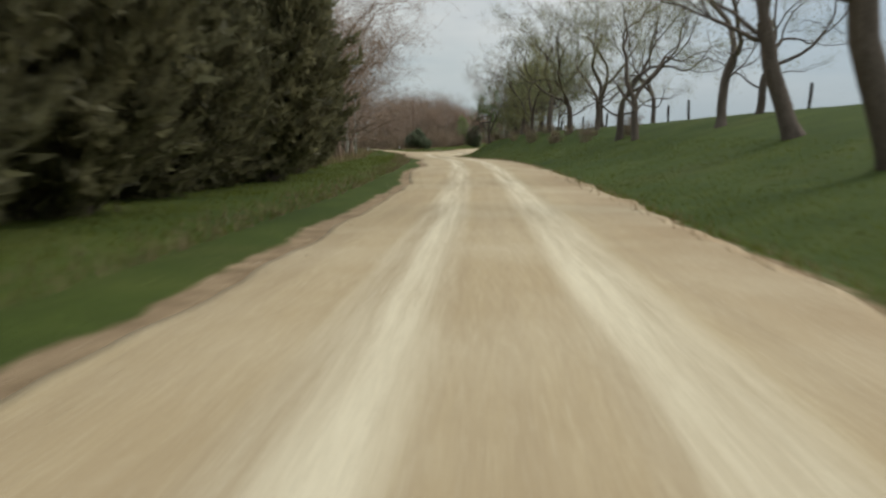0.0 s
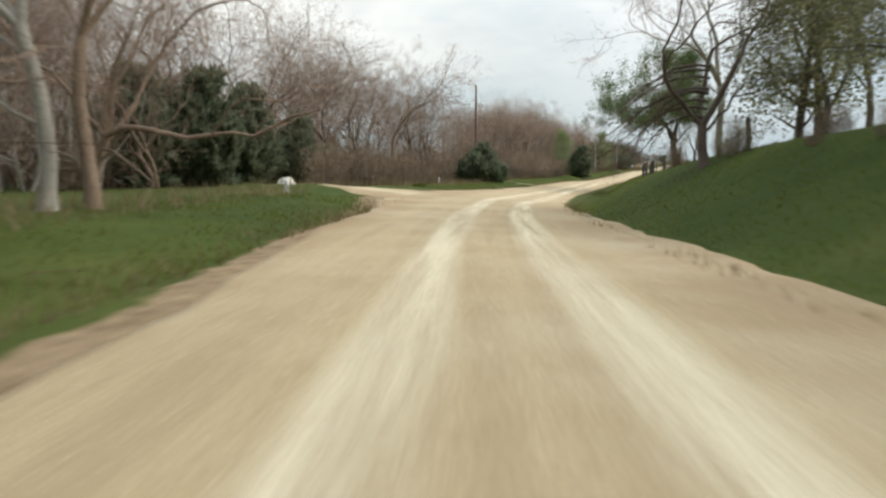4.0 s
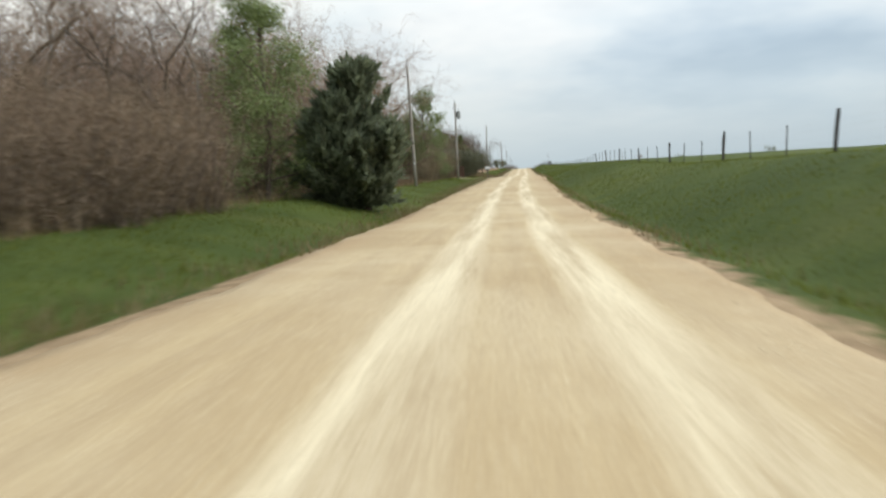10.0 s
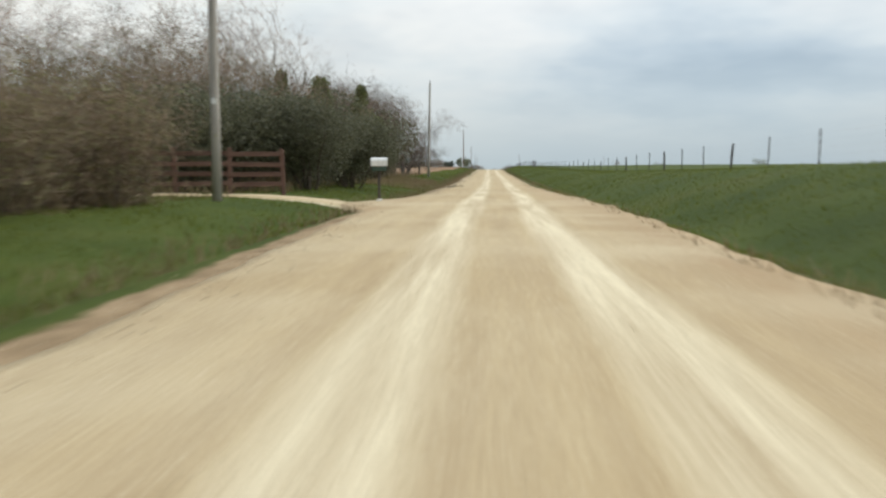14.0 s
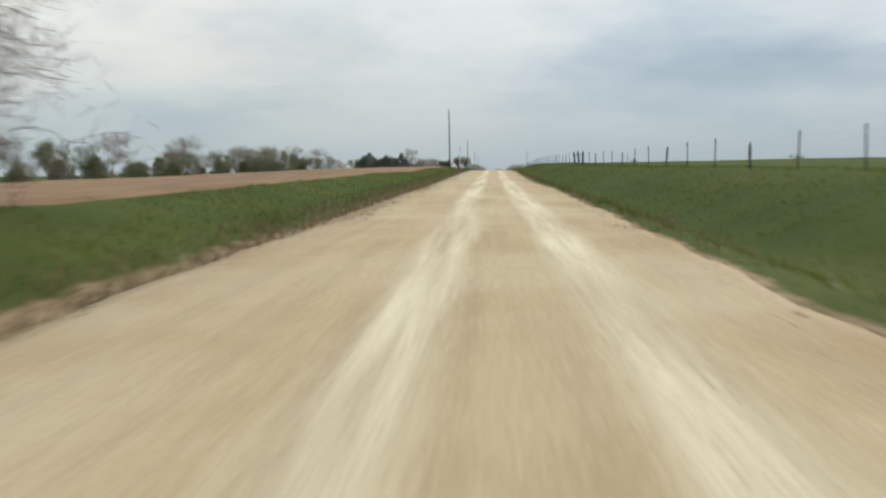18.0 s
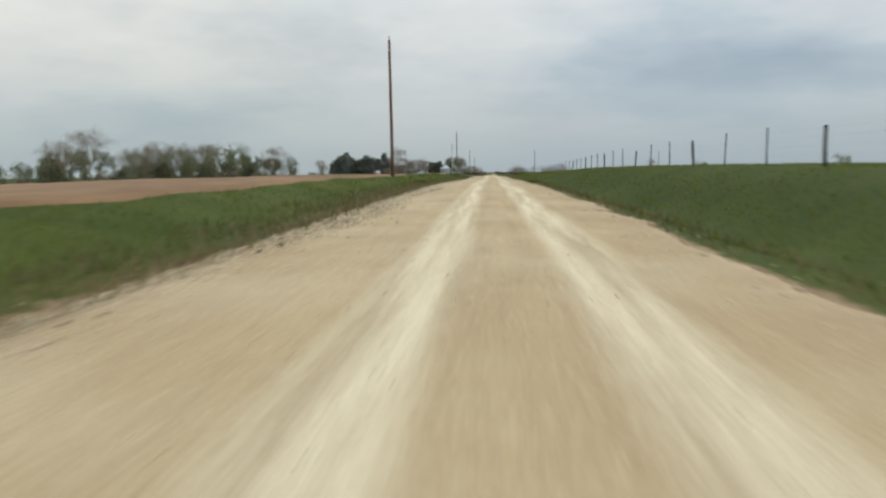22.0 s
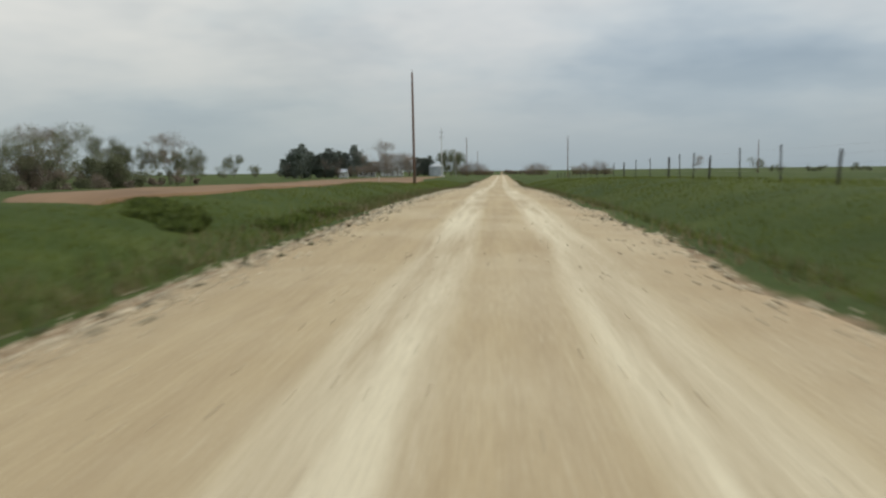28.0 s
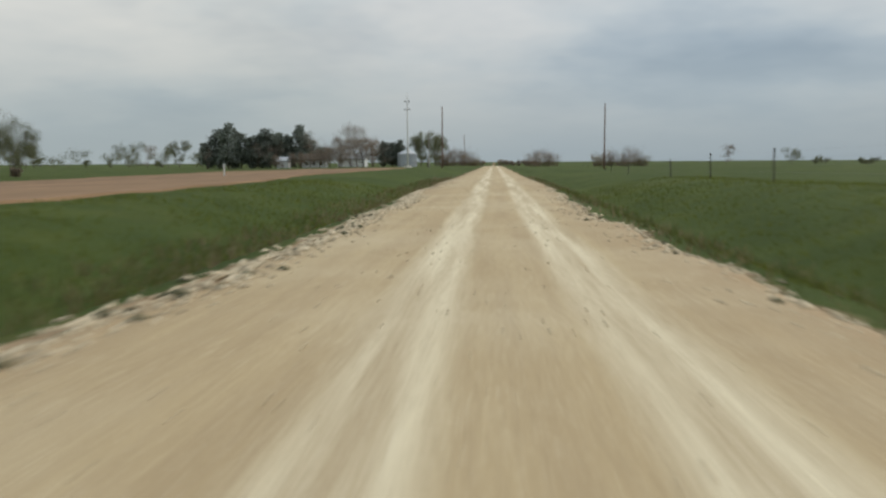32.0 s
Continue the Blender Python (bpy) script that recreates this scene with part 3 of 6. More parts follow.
def branching(rng, height, girth, fork=0.35, spread=0.7, levels=5, spurs=2, lift=0.05, lean=(0, 0), stems=1, droop=0.0, wander=0.09, reach=0.5):
    """Lines of a tree that forks again and again: heavy wood, fine twigs, and the twig ends."""
    heavy, twigs, tips = [], [], []
    sides = (9, 7, 6, 5, 4, 3, 3, 3)

    def limb(p, d, length, r, level):
        if math.hypot(p[0] - lean[0] * p[2], p[1] - lean[1] * p[2]) > reach * height:
            level = levels
        if p[2] < 0.3 * height and d[2] < 0.25:
            d = d * np.array([0.85, 0.85, 0]) + np.array([0, 0, 0.3])
            d /= np.linalg.norm(d)
        last = level >= levels
        line, rad = bough(rng, p, d, length, r, r * (0.5 if last else 0.66), 3 if last else 5 if level < 3 else 4, wander * (1.1 + 0.28 * level), (lift if level < 4 else lift * 0.5) - droop * level / levels)
        (twigs if r < 0.016 else heavy).append((line, rad, sides[level]))
        d = line[-1] - line[-2]
        d /= np.linalg.norm(d)
        if last:
            tips.append(line[-1])
            for _ in range(spurs):
                j = rng.randint(1, len(line))
                sp, sr = bough(rng, line[j], turned_way(rng, d, rng.uniform(0.4, 1.0)), length * rng.uniform(0.3, 0.7), 0.007, 0.004, 2, 0.2, -droop)
                twigs.append((sp, sr, 3))
                tips.append(sp[-1])
            return
        for k in range(2 if rng.rand() < 0.72 else 3):
            angle, thin = (rng.uniform(0.12, 0.40), rng.uniform(0.74, 0.86)) if k == 0 else (rng.uniform(0.45, 0.95) * (0.45 + 0.6 * spread), rng.uniform(0.5, 0.72))
            way = turned_way(rng, d, angle)
            way[2] += 0.10 if level < 3 else 0.0
            limb(line[-1], way / np.linalg.norm(way), length * rng.uniform(0.68, 0.92), max(rad[-1] * thin, 0.008), level + 1)
        if level >= 2:
            for _ in range(1 + rng.randint(2)):
                j = rng.randint(1, len(line) - 1)
                limb(line[j], turned_way(rng, d, rng.uniform(0.6, 1.2)), length * rng.uniform(0.4, 0.62), max(rad[j] * 0.38, 0.008), min(level + 2, levels))

    first = height * (1 - fork) / 2.75
    for s in range(stems):
        az = rng.uniform(0, 6.28)
        off = np.array([math.cos(az), math.sin(az), 0]) * (0.0 if stems == 1 else girth * 1.2)
        out = 0.28 if stems > 1 else 0.0
        way = np.array([lean[0] + out * math.cos(az), lean[1] + out * math.sin(az), 1.0])
        tall = height * fork * rng.uniform(0.85, 1.1) + 0.25
        tp, tr = bough(rng, off + np.array([0, 0, -0.25]), way / np.linalg.norm(way), tall, girth, girth * 0.78, 6, wander * 0.6, 0.02)
        tr[0] *= 1.45
        heavy.append((tp, tr, 9))
        d = tp[-1] - tp[-2]
        d /= np.linalg.norm(d)
        for k in range(2 if rng.rand() < 0.6 else 3):
            way = turned_way(rng, d, rng.uniform(0.15, 0.4) if k == 0 else rng.uniform(0.5, 0.9) * (0.4 + 0.6 * spread))
            way[2] += 0.12
            limb(tp[-1], way / np.linalg.norm(way), first * rng.uniform(0.85, 1.1), girth * (0.62 if k == 0 else rng.uniform(0.42, 0.58)), 1)
        for _ in range(2):
            j = rng.randint(3, 6)
            limb(tp[j], turned_way(rng, d, rng.uniform(0.8, 1.2)), first * rng.uniform(0.5, 0.8), girth * 0.28, 3)
    return heavy, twigs, np.array(tips)


def make_tree(name, label, category, seed, bark, leaf=None, leaves=0, leaf_size=0.16, clump=0.35, keep=1.0, foliage="loose clumps of small spring leaves", leaf_tall=1.0, leaf_low=0.3, **kw):
    rng = np.random.RandomState(seed)
    heavy, twigs, tips = branching(rng, **kw)
    t = thing(name, label, category)
    part("trunk", tubes("trunk", heavy), bark, t, "rough bark, forking into crooked limbs")
    part("twigwork", tubes("twigwork", twigs, False), M_TWIG_DARK if bark is M_BARK else M_TWIG, t, "fine crooked twigs")["kind"] = "stuff"
    if leaf:
        pick = tips[(rng.rand(len(tips)) < keep) & (tips[:, 2] > leaf_low)]
        c = pick[rng.randint(0, len(pick), leaves)] + rng.normal(0, clump, (leaves, 3))
        part("crown", flakes("crown", c, leaf_size, rng, leaf_tall), leaf, t, foliage)["kind"] = "stuff"
    return t


def make_cedar(label, seed, height, width, category="cedar tree", name="cedar_tree", dense=1.0, mat=None, tops=4, point=0.85, spray=1.0):
    """A ragged juniper: one main leader and some lower ones, each clothed in upswept boughs."""
    rng = np.random.RandomState(seed)
    t = thing(name, label, category)
    lines, C, W = [], [], []
    for s in range(tops):
        hs = height * (1.0 if s == 0 else rng.uniform(0.45, 0.8))
        az0 = s * 2.3 + rng.uniform(0, 1)
        off = np.array([math.cos(az0), math.sin(az0), 0]) * (0 if s == 0 else width * rng.uniform(0.14, 0.24))
        sp, sr = bough(rng, off * 0.4 + np.array([0, 0, -0.2]), np.array([off[0] * 0.35 / hs, off[1] * 0.35 / hs, 1.0]), hs * 0.97, 0.03 * width + 0.03, 0.01, 8, 0.04, 0.02)
        sp[:, :2] += off[None, :2] * np.linspace(0, 0.6, 9)[:, None]
        lines.append((sp, sr, 7))
        ws = width * (0.46 if s == 0 else 0.36)
        for k in range(int(95 * dense)):
            f = rng.uniform(0.03, 1.0) ** 0.9
            prof = min(0.45 + 2.2 * f, 1.0) * (1 - f) ** point + 0.05
            reach = ws * prof * rng.uniform(0.5, 1.35)
            i = min(int(f * 8), 7)
            st = sp[i] + (sp[i + 1] - sp[i]) * (f * 8 - i)
            az, up = rng.uniform(0, 6.283), rng.uniform(0.2, 0.7) + 0.5 * f
            p, r = bough(rng, st, (math.cos(az), math.sin(az), up), reach, 0.018, 0.005, 4, 0.14, 0.07)
            lines.append((p, r, 3))
            n = int(14 + 42 * reach)
            q = rng.uniform(0.1, 1.08, n)
            i4 = np.clip((q * 4).astype(int), 0, 3)
            d = (p[i4 + 1] - p[i4]) / (np.linalg.norm(p[i4 + 1] - p[i4], axis=1)[:, None] + 1e-9)
            C.append(p[i4] + (p[i4 + 1] - p[i4]) * (q * 4 - i4)[:, None] + rng.normal(0, 0.05 + 0.022 * width, (n, 3)) * (1.15 - 0.75 * q)[:, None])
            W.append(d + np.array([0, 0, 0.25]))
    C, W = np.concatenate(C), np.concatenate(W)
    C[:, 2] = np.maximum(C[:, 2], 0.04)
    part("trunk", tubes("trunk", lines), M_BARK, t, "shaggy brown trunk with thin boughs")
    part("crown", flakes("crown", C, spray * (0.10 + 0.014 * width), rng, 2.3, 0.0, 3, W), mat or M_CEDAR, t, "dense ragged sprays of scale leaves")["kind"] = "stuff"
    return t


def make_brush(label, seed, height, width, stems=46, leaf=None, leaves=0, category="brush"):
    """A tangle of thin shoots from one root."""
    rng = np.random.RandomState(seed)
    t = thing("brush", label, category)
    canes, lines, tips = [], [], []
    for s in range(stems):
        az, out = rng.uniform(0, 6.283), rng.uniform(0.0, 1.0)
        st = np.array([math.cos(az), math.sin(az), 0]) * width * 0.32 * math.sqrt(out)
        st[2] = -0.1
        h = height * rng.uniform(0.55, 1.0)
        p, r = bough(rng, st, (math.cos(az) * 0.4 * out, math.sin(az) * 0.4 * out, 1), h, 0.016, 0.005, 5, 0.12, 0.0)
        canes.append((p, r, 3))
        for k in range(11):
            f = rng.uniform(0.08, 1.0)
            i = min(int(f * 5), 4)
            q = p[i] + (p[i + 1] - p[i]) * (f * 5 - i)
            d = rng.normal(0, 1.0, 3) + np.array([0, 0, 0.7])
            b, br = bough(rng, q, d / np.linalg.norm(d), h * rng.uniform(0.14, 0.32), 0.007, 0.003, 3, 0.26, 0.02)
            lines.append((b, br, 3))
            for _ in range(3):
                j = rng.randint(1, 4)
                d = rng.normal(0, 1.0, 3) + np.array([0, 0, 0.4])
                c, cr = bough(rng, b[j], d / np.linalg.norm(d), h * rng.uniform(0.06, 0.16), 0.006, 0.003, 2, 0.3, 0.0)
                lines.append((c, cr, 3))
                tips.append(c[-1])
    part("rootstock", tubes("rootstock", canes, False), M_BARK, t, "upright grey-brown canes")["kind"] = "stuff"
    part("tangle", tubes("tangle", lines, False), M_BRUSH, t, "tangled thin brown shoots")["kind"] = "stuff"
    tips = np.array(tips)
    c = tips[rng.randint(0, len(tips), 4200)] + rng.normal(0, 0.17, (4200, 3))
    part("twigwork", flakes("twigwork", c, 0.008, rng, 30.0, 0.4), M_BRUSH, t, "haze of the finest shoots")["kind"] = "stuff"
    if leaf:
        c = tips[rng.randint(0, len(tips), leaves)] + rng.normal(0, 0.12, (leaves, 3))
        part("crown", flakes("crown", c, 0.055, rng), leaf, t, "thin scatter of small leaves")["kind"] = "stuff"
    return t


def make_shrub(label, seed, height, width, leaf, leaves=30000, size=0.085):
    rng = np.random.RandomState(seed)
    t = thing("shrub", label, "shrub")
    lobes = [(rng.uniform(-0.33, 0.33) * width, rng.uniform(-0.33, 0.33) * width, rng.uniform(0.3, 0.68) * height, rng.uniform(0.22, 0.34)) for _ in range(9)]
    C = []
    for x, y, z, r in lobes:
        n = leaves // 9
        d = rng.normal(size=(n, 3))
        d /= np.linalg.norm(d, axis=1)[:, None]
        rad = (1.1 - 0.75 * rng.uniform(0, 1, n) ** 1.6)[:, None]
        C.append(np.array([x, y, z]) + d * rad * np.array([r * width, r * width, r * height * 1.15]))
    C = np.concatenate(C)
    C[:, 2] = np.abs(C[:, 2]) + 0.05
    lines = []
    for x, y, z, r in lobes:
        lines.append(bough(rng, (x * 0.2, y * 0.2, -0.1), (x, y, z + 0.4), math.sqrt(x * x + y * y + z * z), 0.05, 0.015, 5, 0.12, 0.0) + (5,))
    part("trunk", tubes("trunk", lines), M_BARK, t, "several crooked stems from one root")
    part("crown", flakes("crown", C, size, rng), leaf, t, "dense mass of small dark leaves")["kind"] = "stuff"
    return t


def make_mass(name, label, category, seed, height, width, leaf, leaves, size, bottom=0.12, lobes=16, egg=0.42, girth=0.22, foliage="dense ragged foliage with gaps"):
    """A full crown of overlapping uneven lobes round a trunk with limbs."""
    rng = np.random.RandomState(seed)
    t = thing(name, label, category)
    stem, sr = bough(rng, (0, 0, -0.2), (rng.uniform(-0.06, 0.06), 0, 1), height * 0.9, girth, 0.04, 8, 0.05, 0.02)
    lines, C = [(stem, sr, 8)], []
    for k in range(lobes):
        f = bottom + (0.93 - bottom) * (k + rng.uniform(0, 0.9)) / lobes
        rel = (f - bottom) / (1 - bottom)
        prof = math.sin(math.pi * min(max(rel, 0.0) ** egg, 1.0) * 0.5 + 0.35) * (1 - rel ** 2.6) + 0.08
        az, out = k * 2.4 + rng.uniform(-0.6, 0.6), width * 0.33 * prof * rng.uniform(0.55, 1.15)
        c = np.array([math.cos(az) * out, math.sin(az) * out, f * height])
        r = width * (0.13 + 0.11 * prof) * rng.uniform(0.8, 1.25)
        i = min(int(f * 7), 7)
        way = c - stem[i]
        lines.append(bough(rng, stem[i], way / (np.linalg.norm(way) + 1e-6), np.linalg.norm(way), girth * 0.35, 0.02, 4, 0.1, 0.0) + (5,))
        n = leaves // lobes
        d = rng.normal(size=(n, 3))
        d /= np.linalg.norm(d, axis=1)[:, None]
        rad = rng.uniform(0.35, 1.12, n)[:, None] * (1 + 0.22 * np.sin(d[:, :1] * 5 + k) + 0.2 * np.sin(d[:, 2:] * 6 + 2 * k))
        C.append(c + d * rad * r * np.array([1, 1, 0.8]))
    C = np.concatenate(C)
    C[:, 2] = np.maximum(C[:, 2], 0.1)
    part("trunk", tubes("trunk", lines), M_BARK, t, "rough brown trunk and limbs")
    part("crown", flakes("crown", C, size, rng, 1.3), leaf, t, foliage)["kind"] = "stuff"
    return t


def plant(kinds, spots, group="", rng=None):
    """Copies of the given plants at (x, y, scale); each is turned its own way."""
    rng = rng or np.random.RandomState(5)
    for x, y, s, *turn in spots:
        k = kinds[rng.randint(len(kinds))]
        c = copy_thing(k, pose(x, y, ground_at(x, y) - 0.04, rng.uniform(-2, 2), rng.uniform(-2, 2), turn[0] if turn else rng.uniform(0, 360)) @ Matrix.Diagonal((s * rng.uniform(0.9, 1.1), s * rng.uniform(0.9, 1.1), s, 1)))
        if group:
            c["group"] = group


def drop(kinds):
    """Take the patterns away once their copies stand."""
    for k in kinds:
        for o in (*k.children_recursive, k):
            bpy.data.objects.remove(o)


# ---- woods ----
BARE = "tall bare deciduous tree with crooked grey-brown limbs"
woods = [make_tree("bare_tree", BARE, "tree", 100 + k, M_BARK_PALE if k in (1, 4) else M_BARK if k in (0, 3) else M_BARK_WOOD, M_TWIGHAZE, 3400, 0.013, 0.26, 1.0, "fine haze of thin brown twigs", 26.0, height=h, girth=g, fork=f, spread=s_, lift=0.05, stems=st, wander=w)
         for k, (h, g, f, s_, st, w) in enumerate([(11.5, 0.16, 0.24, 0.6, 1, 0.15), (13.0, 0.19, 0.30, 0.55, 1, 0.13), (10.5, 0.13, 0.18, 0.6, 2, 0.16), (11.5, 0.17, 0.26, 0.7, 1, 0.15), (9.0, 0.11, 0.16, 0.7, 2, 0.16), (12.5, 0.18, 0.34, 0.65, 1, 0.14)])]
BUDDING = "dark crooked tree with olive spring buds on the bank"
budding = [make_tree("budding_tree", BUDDING, "tree", 140 + k, M_BARK, M_LEAF_YELLOW, n * 2, 0.06, 0.26, 0.8, height=h, girth=g, fork=f, spread=s_, lift=0.06, lean=ln, wander=0.15)
           for k, (h, g, f, s_, ln, n) in enumerate([(13.5, 0.28, 0.22, 0.75, (-0.06, 0), 7000), (12.5, 0.25, 0.20, 0.9, (0.06, 0.05), 11000), (14.5, 0.30, 0.28, 0.7, (-0.10, 0.06), 4200)])]
leaning = make_tree("budding_tree", "dark leaning old tree with a bent trunk on the bank", "tree", 150, M_BARK, M_LEAF_YELLOW, 6000, 0.06, 0.26, 0.8, height=14.0, girth=0.36, fork=0.34, spread=0.75, lift=0.06, lean=(-0.55, -0.1), wander=0.10)
bend_tree = make_tree("budding_tree", "dark wide old tree with few buds on the bank", "tree", 153, M_BARK, M_LEAF_YELLOW, 4000, 0.055, 0.25, 0.8, height=11.5, girth=0.23, fork=0.14, spread=1.0, levels=6, lift=0.03, wander=0.17, reach=0.85, spurs=3)
low_rng = np.random.RandomState(91)
low_limbs, low_twigs = [], []
for lx, ly, lz in [(-4.1, 2.1, 1.2), (-3.9, 1.5, 0.55), (-3.5, 0.9, 0.15), (-3.0, -0.2, 0.05), (-4.0, 2.6, 2.0), (-3.4, 1.8, 2.3), (-2.9, 0.2, 0.8), (-4.0, 4.0, 2.6), (-4.5, 4.2, 0.9), (-3.8, 3.2, 1.5)]:
    z0 = 1.8 + 0.7 * lz + low_rng.uniform(0, 0.6)
    q = np.linspace(0, 1, 8)[:, None]
    top = np.array([0.45 * lx, 0.45 * ly, max(z0, lz) + 0.55])
    line = (1 - q) ** 2 * np.array([0, 0, z0]) + 2 * q * (1 - q) * top + q ** 2 * np.array([lx, ly, lz]) + low_rng.normal(0, 0.05, (8, 3)) * q
    low_limbs.append((line, np.linspace(0.055, 0.012, 8), 6))
    for _ in range(16):
        j = low_rng.randint(2, 8)
        d = line[j] - line[j - 1]
        d = turned_way(low_rng, d / np.linalg.norm(d), low_rng.uniform(0.3, 0.8)) + np.array([0, 0, -0.12])
        p, r = bough(low_rng, line[j], d / np.linalg.norm(d), low_rng.uniform(0.6, 1.5), 0.012, 0.005, 5, 0.14, -0.04)
        low_twigs.append((p, r, 3))
        for _ in range(3):
            k = low_rng.randint(1, 6)
            d = turned_way(low_rng, (p[k] - p[k - 1]) / np.linalg.norm(p[k] - p[k - 1]), low_rng.uniform(0.3, 0.9))
            low_twigs.append(bough(low_rng, p[k], d, low_rng.uniform(0.25, 0.6), 0.006, 0.003, 3, 0.18, -0.04) + (3,))
part("low_limbs", tubes("low_limbs", low_limbs), M_BARK, bend_tree, "low bare limbs sweeping down over the bank")
part("low_twigs", tubes("low_twigs", low_twigs, False), M_TWIG_DARK, bend_tree, "fine drooping twigs")["kind"] = "stuff"
bank_mass = [make_mass("budding_tree", "full olive-green leafing tree at the bend of the bank", "tree", 155 + k, h, w, M_LEAF_YELLOW, 11000, 0.13, 0.2, 18, 0.4, 0.24, "thick haze of olive spring leaves") for k, (h, w) in enumerate([(12.0, 9.5), (9.5, 8.0)])]
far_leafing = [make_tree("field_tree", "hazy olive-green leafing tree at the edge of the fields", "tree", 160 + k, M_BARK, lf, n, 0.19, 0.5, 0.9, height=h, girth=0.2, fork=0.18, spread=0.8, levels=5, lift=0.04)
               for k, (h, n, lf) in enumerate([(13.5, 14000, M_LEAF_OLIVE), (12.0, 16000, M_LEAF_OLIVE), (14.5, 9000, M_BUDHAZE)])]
CEDAR = "dark green ragged cedar at the edge of the road"
cedars = [make_cedar(CEDAR, 180, 5.2, 4.6, dense=1.5, tops=5, point=0.55, spray=0.9), make_cedar(CEDAR, 181, 10.0, 6.4, dense=2.4, tops=5, point=0.6, spray=0.72, mat=M_CEDAR_OLIVE), make_cedar(CEDAR, 182, 3.5, 4.0, tops=5, dense=1.1)]
PINE = "broad dark evergreen sheltering the farmstead"
pines = [make_mass("pine_tree", PINE, "evergreen tree", 185 + k, h, w, M_PINE, 3600, 0.44, b, n, e, 0.25) for k, (h, w, b, n, e) in enumerate([(12.0, 8.0, 0.10, 16, 0.26), (11.5, 6.2, 0.08, 14, 0.16), (9.5, 6.8, 0.12, 13, 0.32)])]
round_bare = [make_mass("bare_tree", "round-headed tree in a haze of brown twigs and buds", "tree", 195 + k, h, w, M_BUDHAZE, 3600, 0.20, 0.25, 15, 0.5, 0.2, "haze of brown twig ends and buds") for k, (h, w) in enumerate([(9.5, 8.5), (8.0, 6.5)])]
brush = [make_brush("dense brown leafless thicket of thin shoots on the verge", 200 + k, h, w) for k, (h, w) in enumerate([(3.2, 3.4), (3.8, 3.8), (2.5, 3.2)])]
olive_brush = [make_brush("brown thicket with a first haze of olive leaves", 210 + k, h, w, 46, M_LEAF_YELLOW, 3600) for k, (h, w) in enumerate([(3.2, 3.6), (2.6, 3.2)])]
green_tree = make_mass("leafing_tree", "upright young tree in fresh pale green leaf", "tree", 220, 8.4, 4.6, M_LEAF_FRESH, 26000, 0.08, 0.05, 18, 0.25, 0.12, "loose fresh green spring leaves")
oak = make_tree("oak_tree", "broad old tree with dark green leaf clumps on the bank", "tree", 236, M_BARK, M_LEAF, 60000, 0.13, 0.36, 0.55, height=13.0, girth=0.40, fork=0.22, spread=1.15, levels=6, lift=0.03, wander=0.16, reach=0.66, leaf_low=4.6)
dead_line = np.array([(0.1, 0.0, 3.0), (1.2, 0.2, 4.5), (2.4, 0.3, 5.0), (3.4, 0.2, 4.7), (4.1, 0.0, 3.6), (4.6, -0.2, 2.3), (5.1, -0.3, 1.2)])
dead_twigs = [bough(np.random.RandomState(30 + k), dead_line[2 + k % 5], (0.5, 0.3 * math.sin(k), -0.6 + 0.3 * math.cos(k * 2.1)), 1.5, 0.03, 0.008, 5, 0.2, -0.05) + (4,) for k in range(11)]
part("dead_limb", tubes("dead_limb", [(dead_line, np.linspace(0.15, 0.03, 7), 7)] + dead_twigs), M_BARK, oak, "bare dead limb drooping to the ground")
yard_trees = [make_tree("budding_tree", "slender tree in a haze of olive buds behind the corral", "tree", 260 + k, M_BARK_WOOD, M_BUD_OLIVE, 8000, 0.05, 0.2, 0.9, height=h, girth=0.11, fork=0.2, spread=0.7, lift=0.04, stems=2, wander=0.16) for k, h in enumerate((7.5, 6.5))]
yard_cedars = [make_cedar("tall olive-green cedar at the end of the yard", 184, 8.8, 5.2, dense=2.2, tops=4, point=0.7, spray=0.45, mat=M_CEDAR_YARD)]
shrubs = [make_shrub("dense dark green evergreen shrub beside the drive", 240, 3.6, 5.0, M_PRIVET), make_shrub("dense dark green evergreen shrub beside the drive", 241, 4.6, 4.6, M_PRIVET)]
spreading = make_tree("bare_tree", "wide spreading bare tree with many fine twigs near the pole", "tree", 250, M_BARK, M_TWIGDARK, 20000, 0.014, 0.22, 1.0, "haze of dark brown twig ends", 26.0, levels=6, height=8.6, girth=0.24, fork=0.13, spread=1.15, lift=0.02, stems=2, wander=0.18, reach=0.75, spurs=3)
crooked = make_tree("bare_tree", "thick crooked bare tree at the edge of the barn yard", "tree", 256, M_BARK_WOOD, M_TWIGHAZE, 1500, 0.013, 0.22, 1.0, "fine haze of thin brown twigs", 26.0, height=11.0, girth=0.22, fork=0.36, spread=0.6, lift=0.08, wander=0.2)

rng = np.random.RandomState(11)


def scatter(y0, y1, u0, u1, count, s0, s1):
    out = []
    for k in range(count):
        y = y0 + (y1 - y0) * (k + rng.uniform(0, 1)) / count
        x, y, _ = beside(y, u0 + (u1 - u0) * rng.uniform(0, 1))
        out.append((x, y, rng.uniform(s0, s1)))
    # the open lanes before the barn's door and the lean-to stay clear
    return [q for q in out if not (-392 < q[1] < -322 and -26 < q[0] < -5 and (abs((q[0] - 1.3) * 0.932 + (q[1] + 391.5) * 0.362) < 1.5 or (q[1] < -354 and abs((q[0] - 1.3) * 0.85 + (q[1] + 391.5) * 0.528) < 2.3)))]


# the dark cedar wall where the drive begins
plant([cedars[1]], scatter(-650, -577, -8.6, -7.2, 20, 0.85, 1.15)[:-1] + scatter(-650, -580, -15, -11, 14, 1.0, 1.3), "cedars along the road")
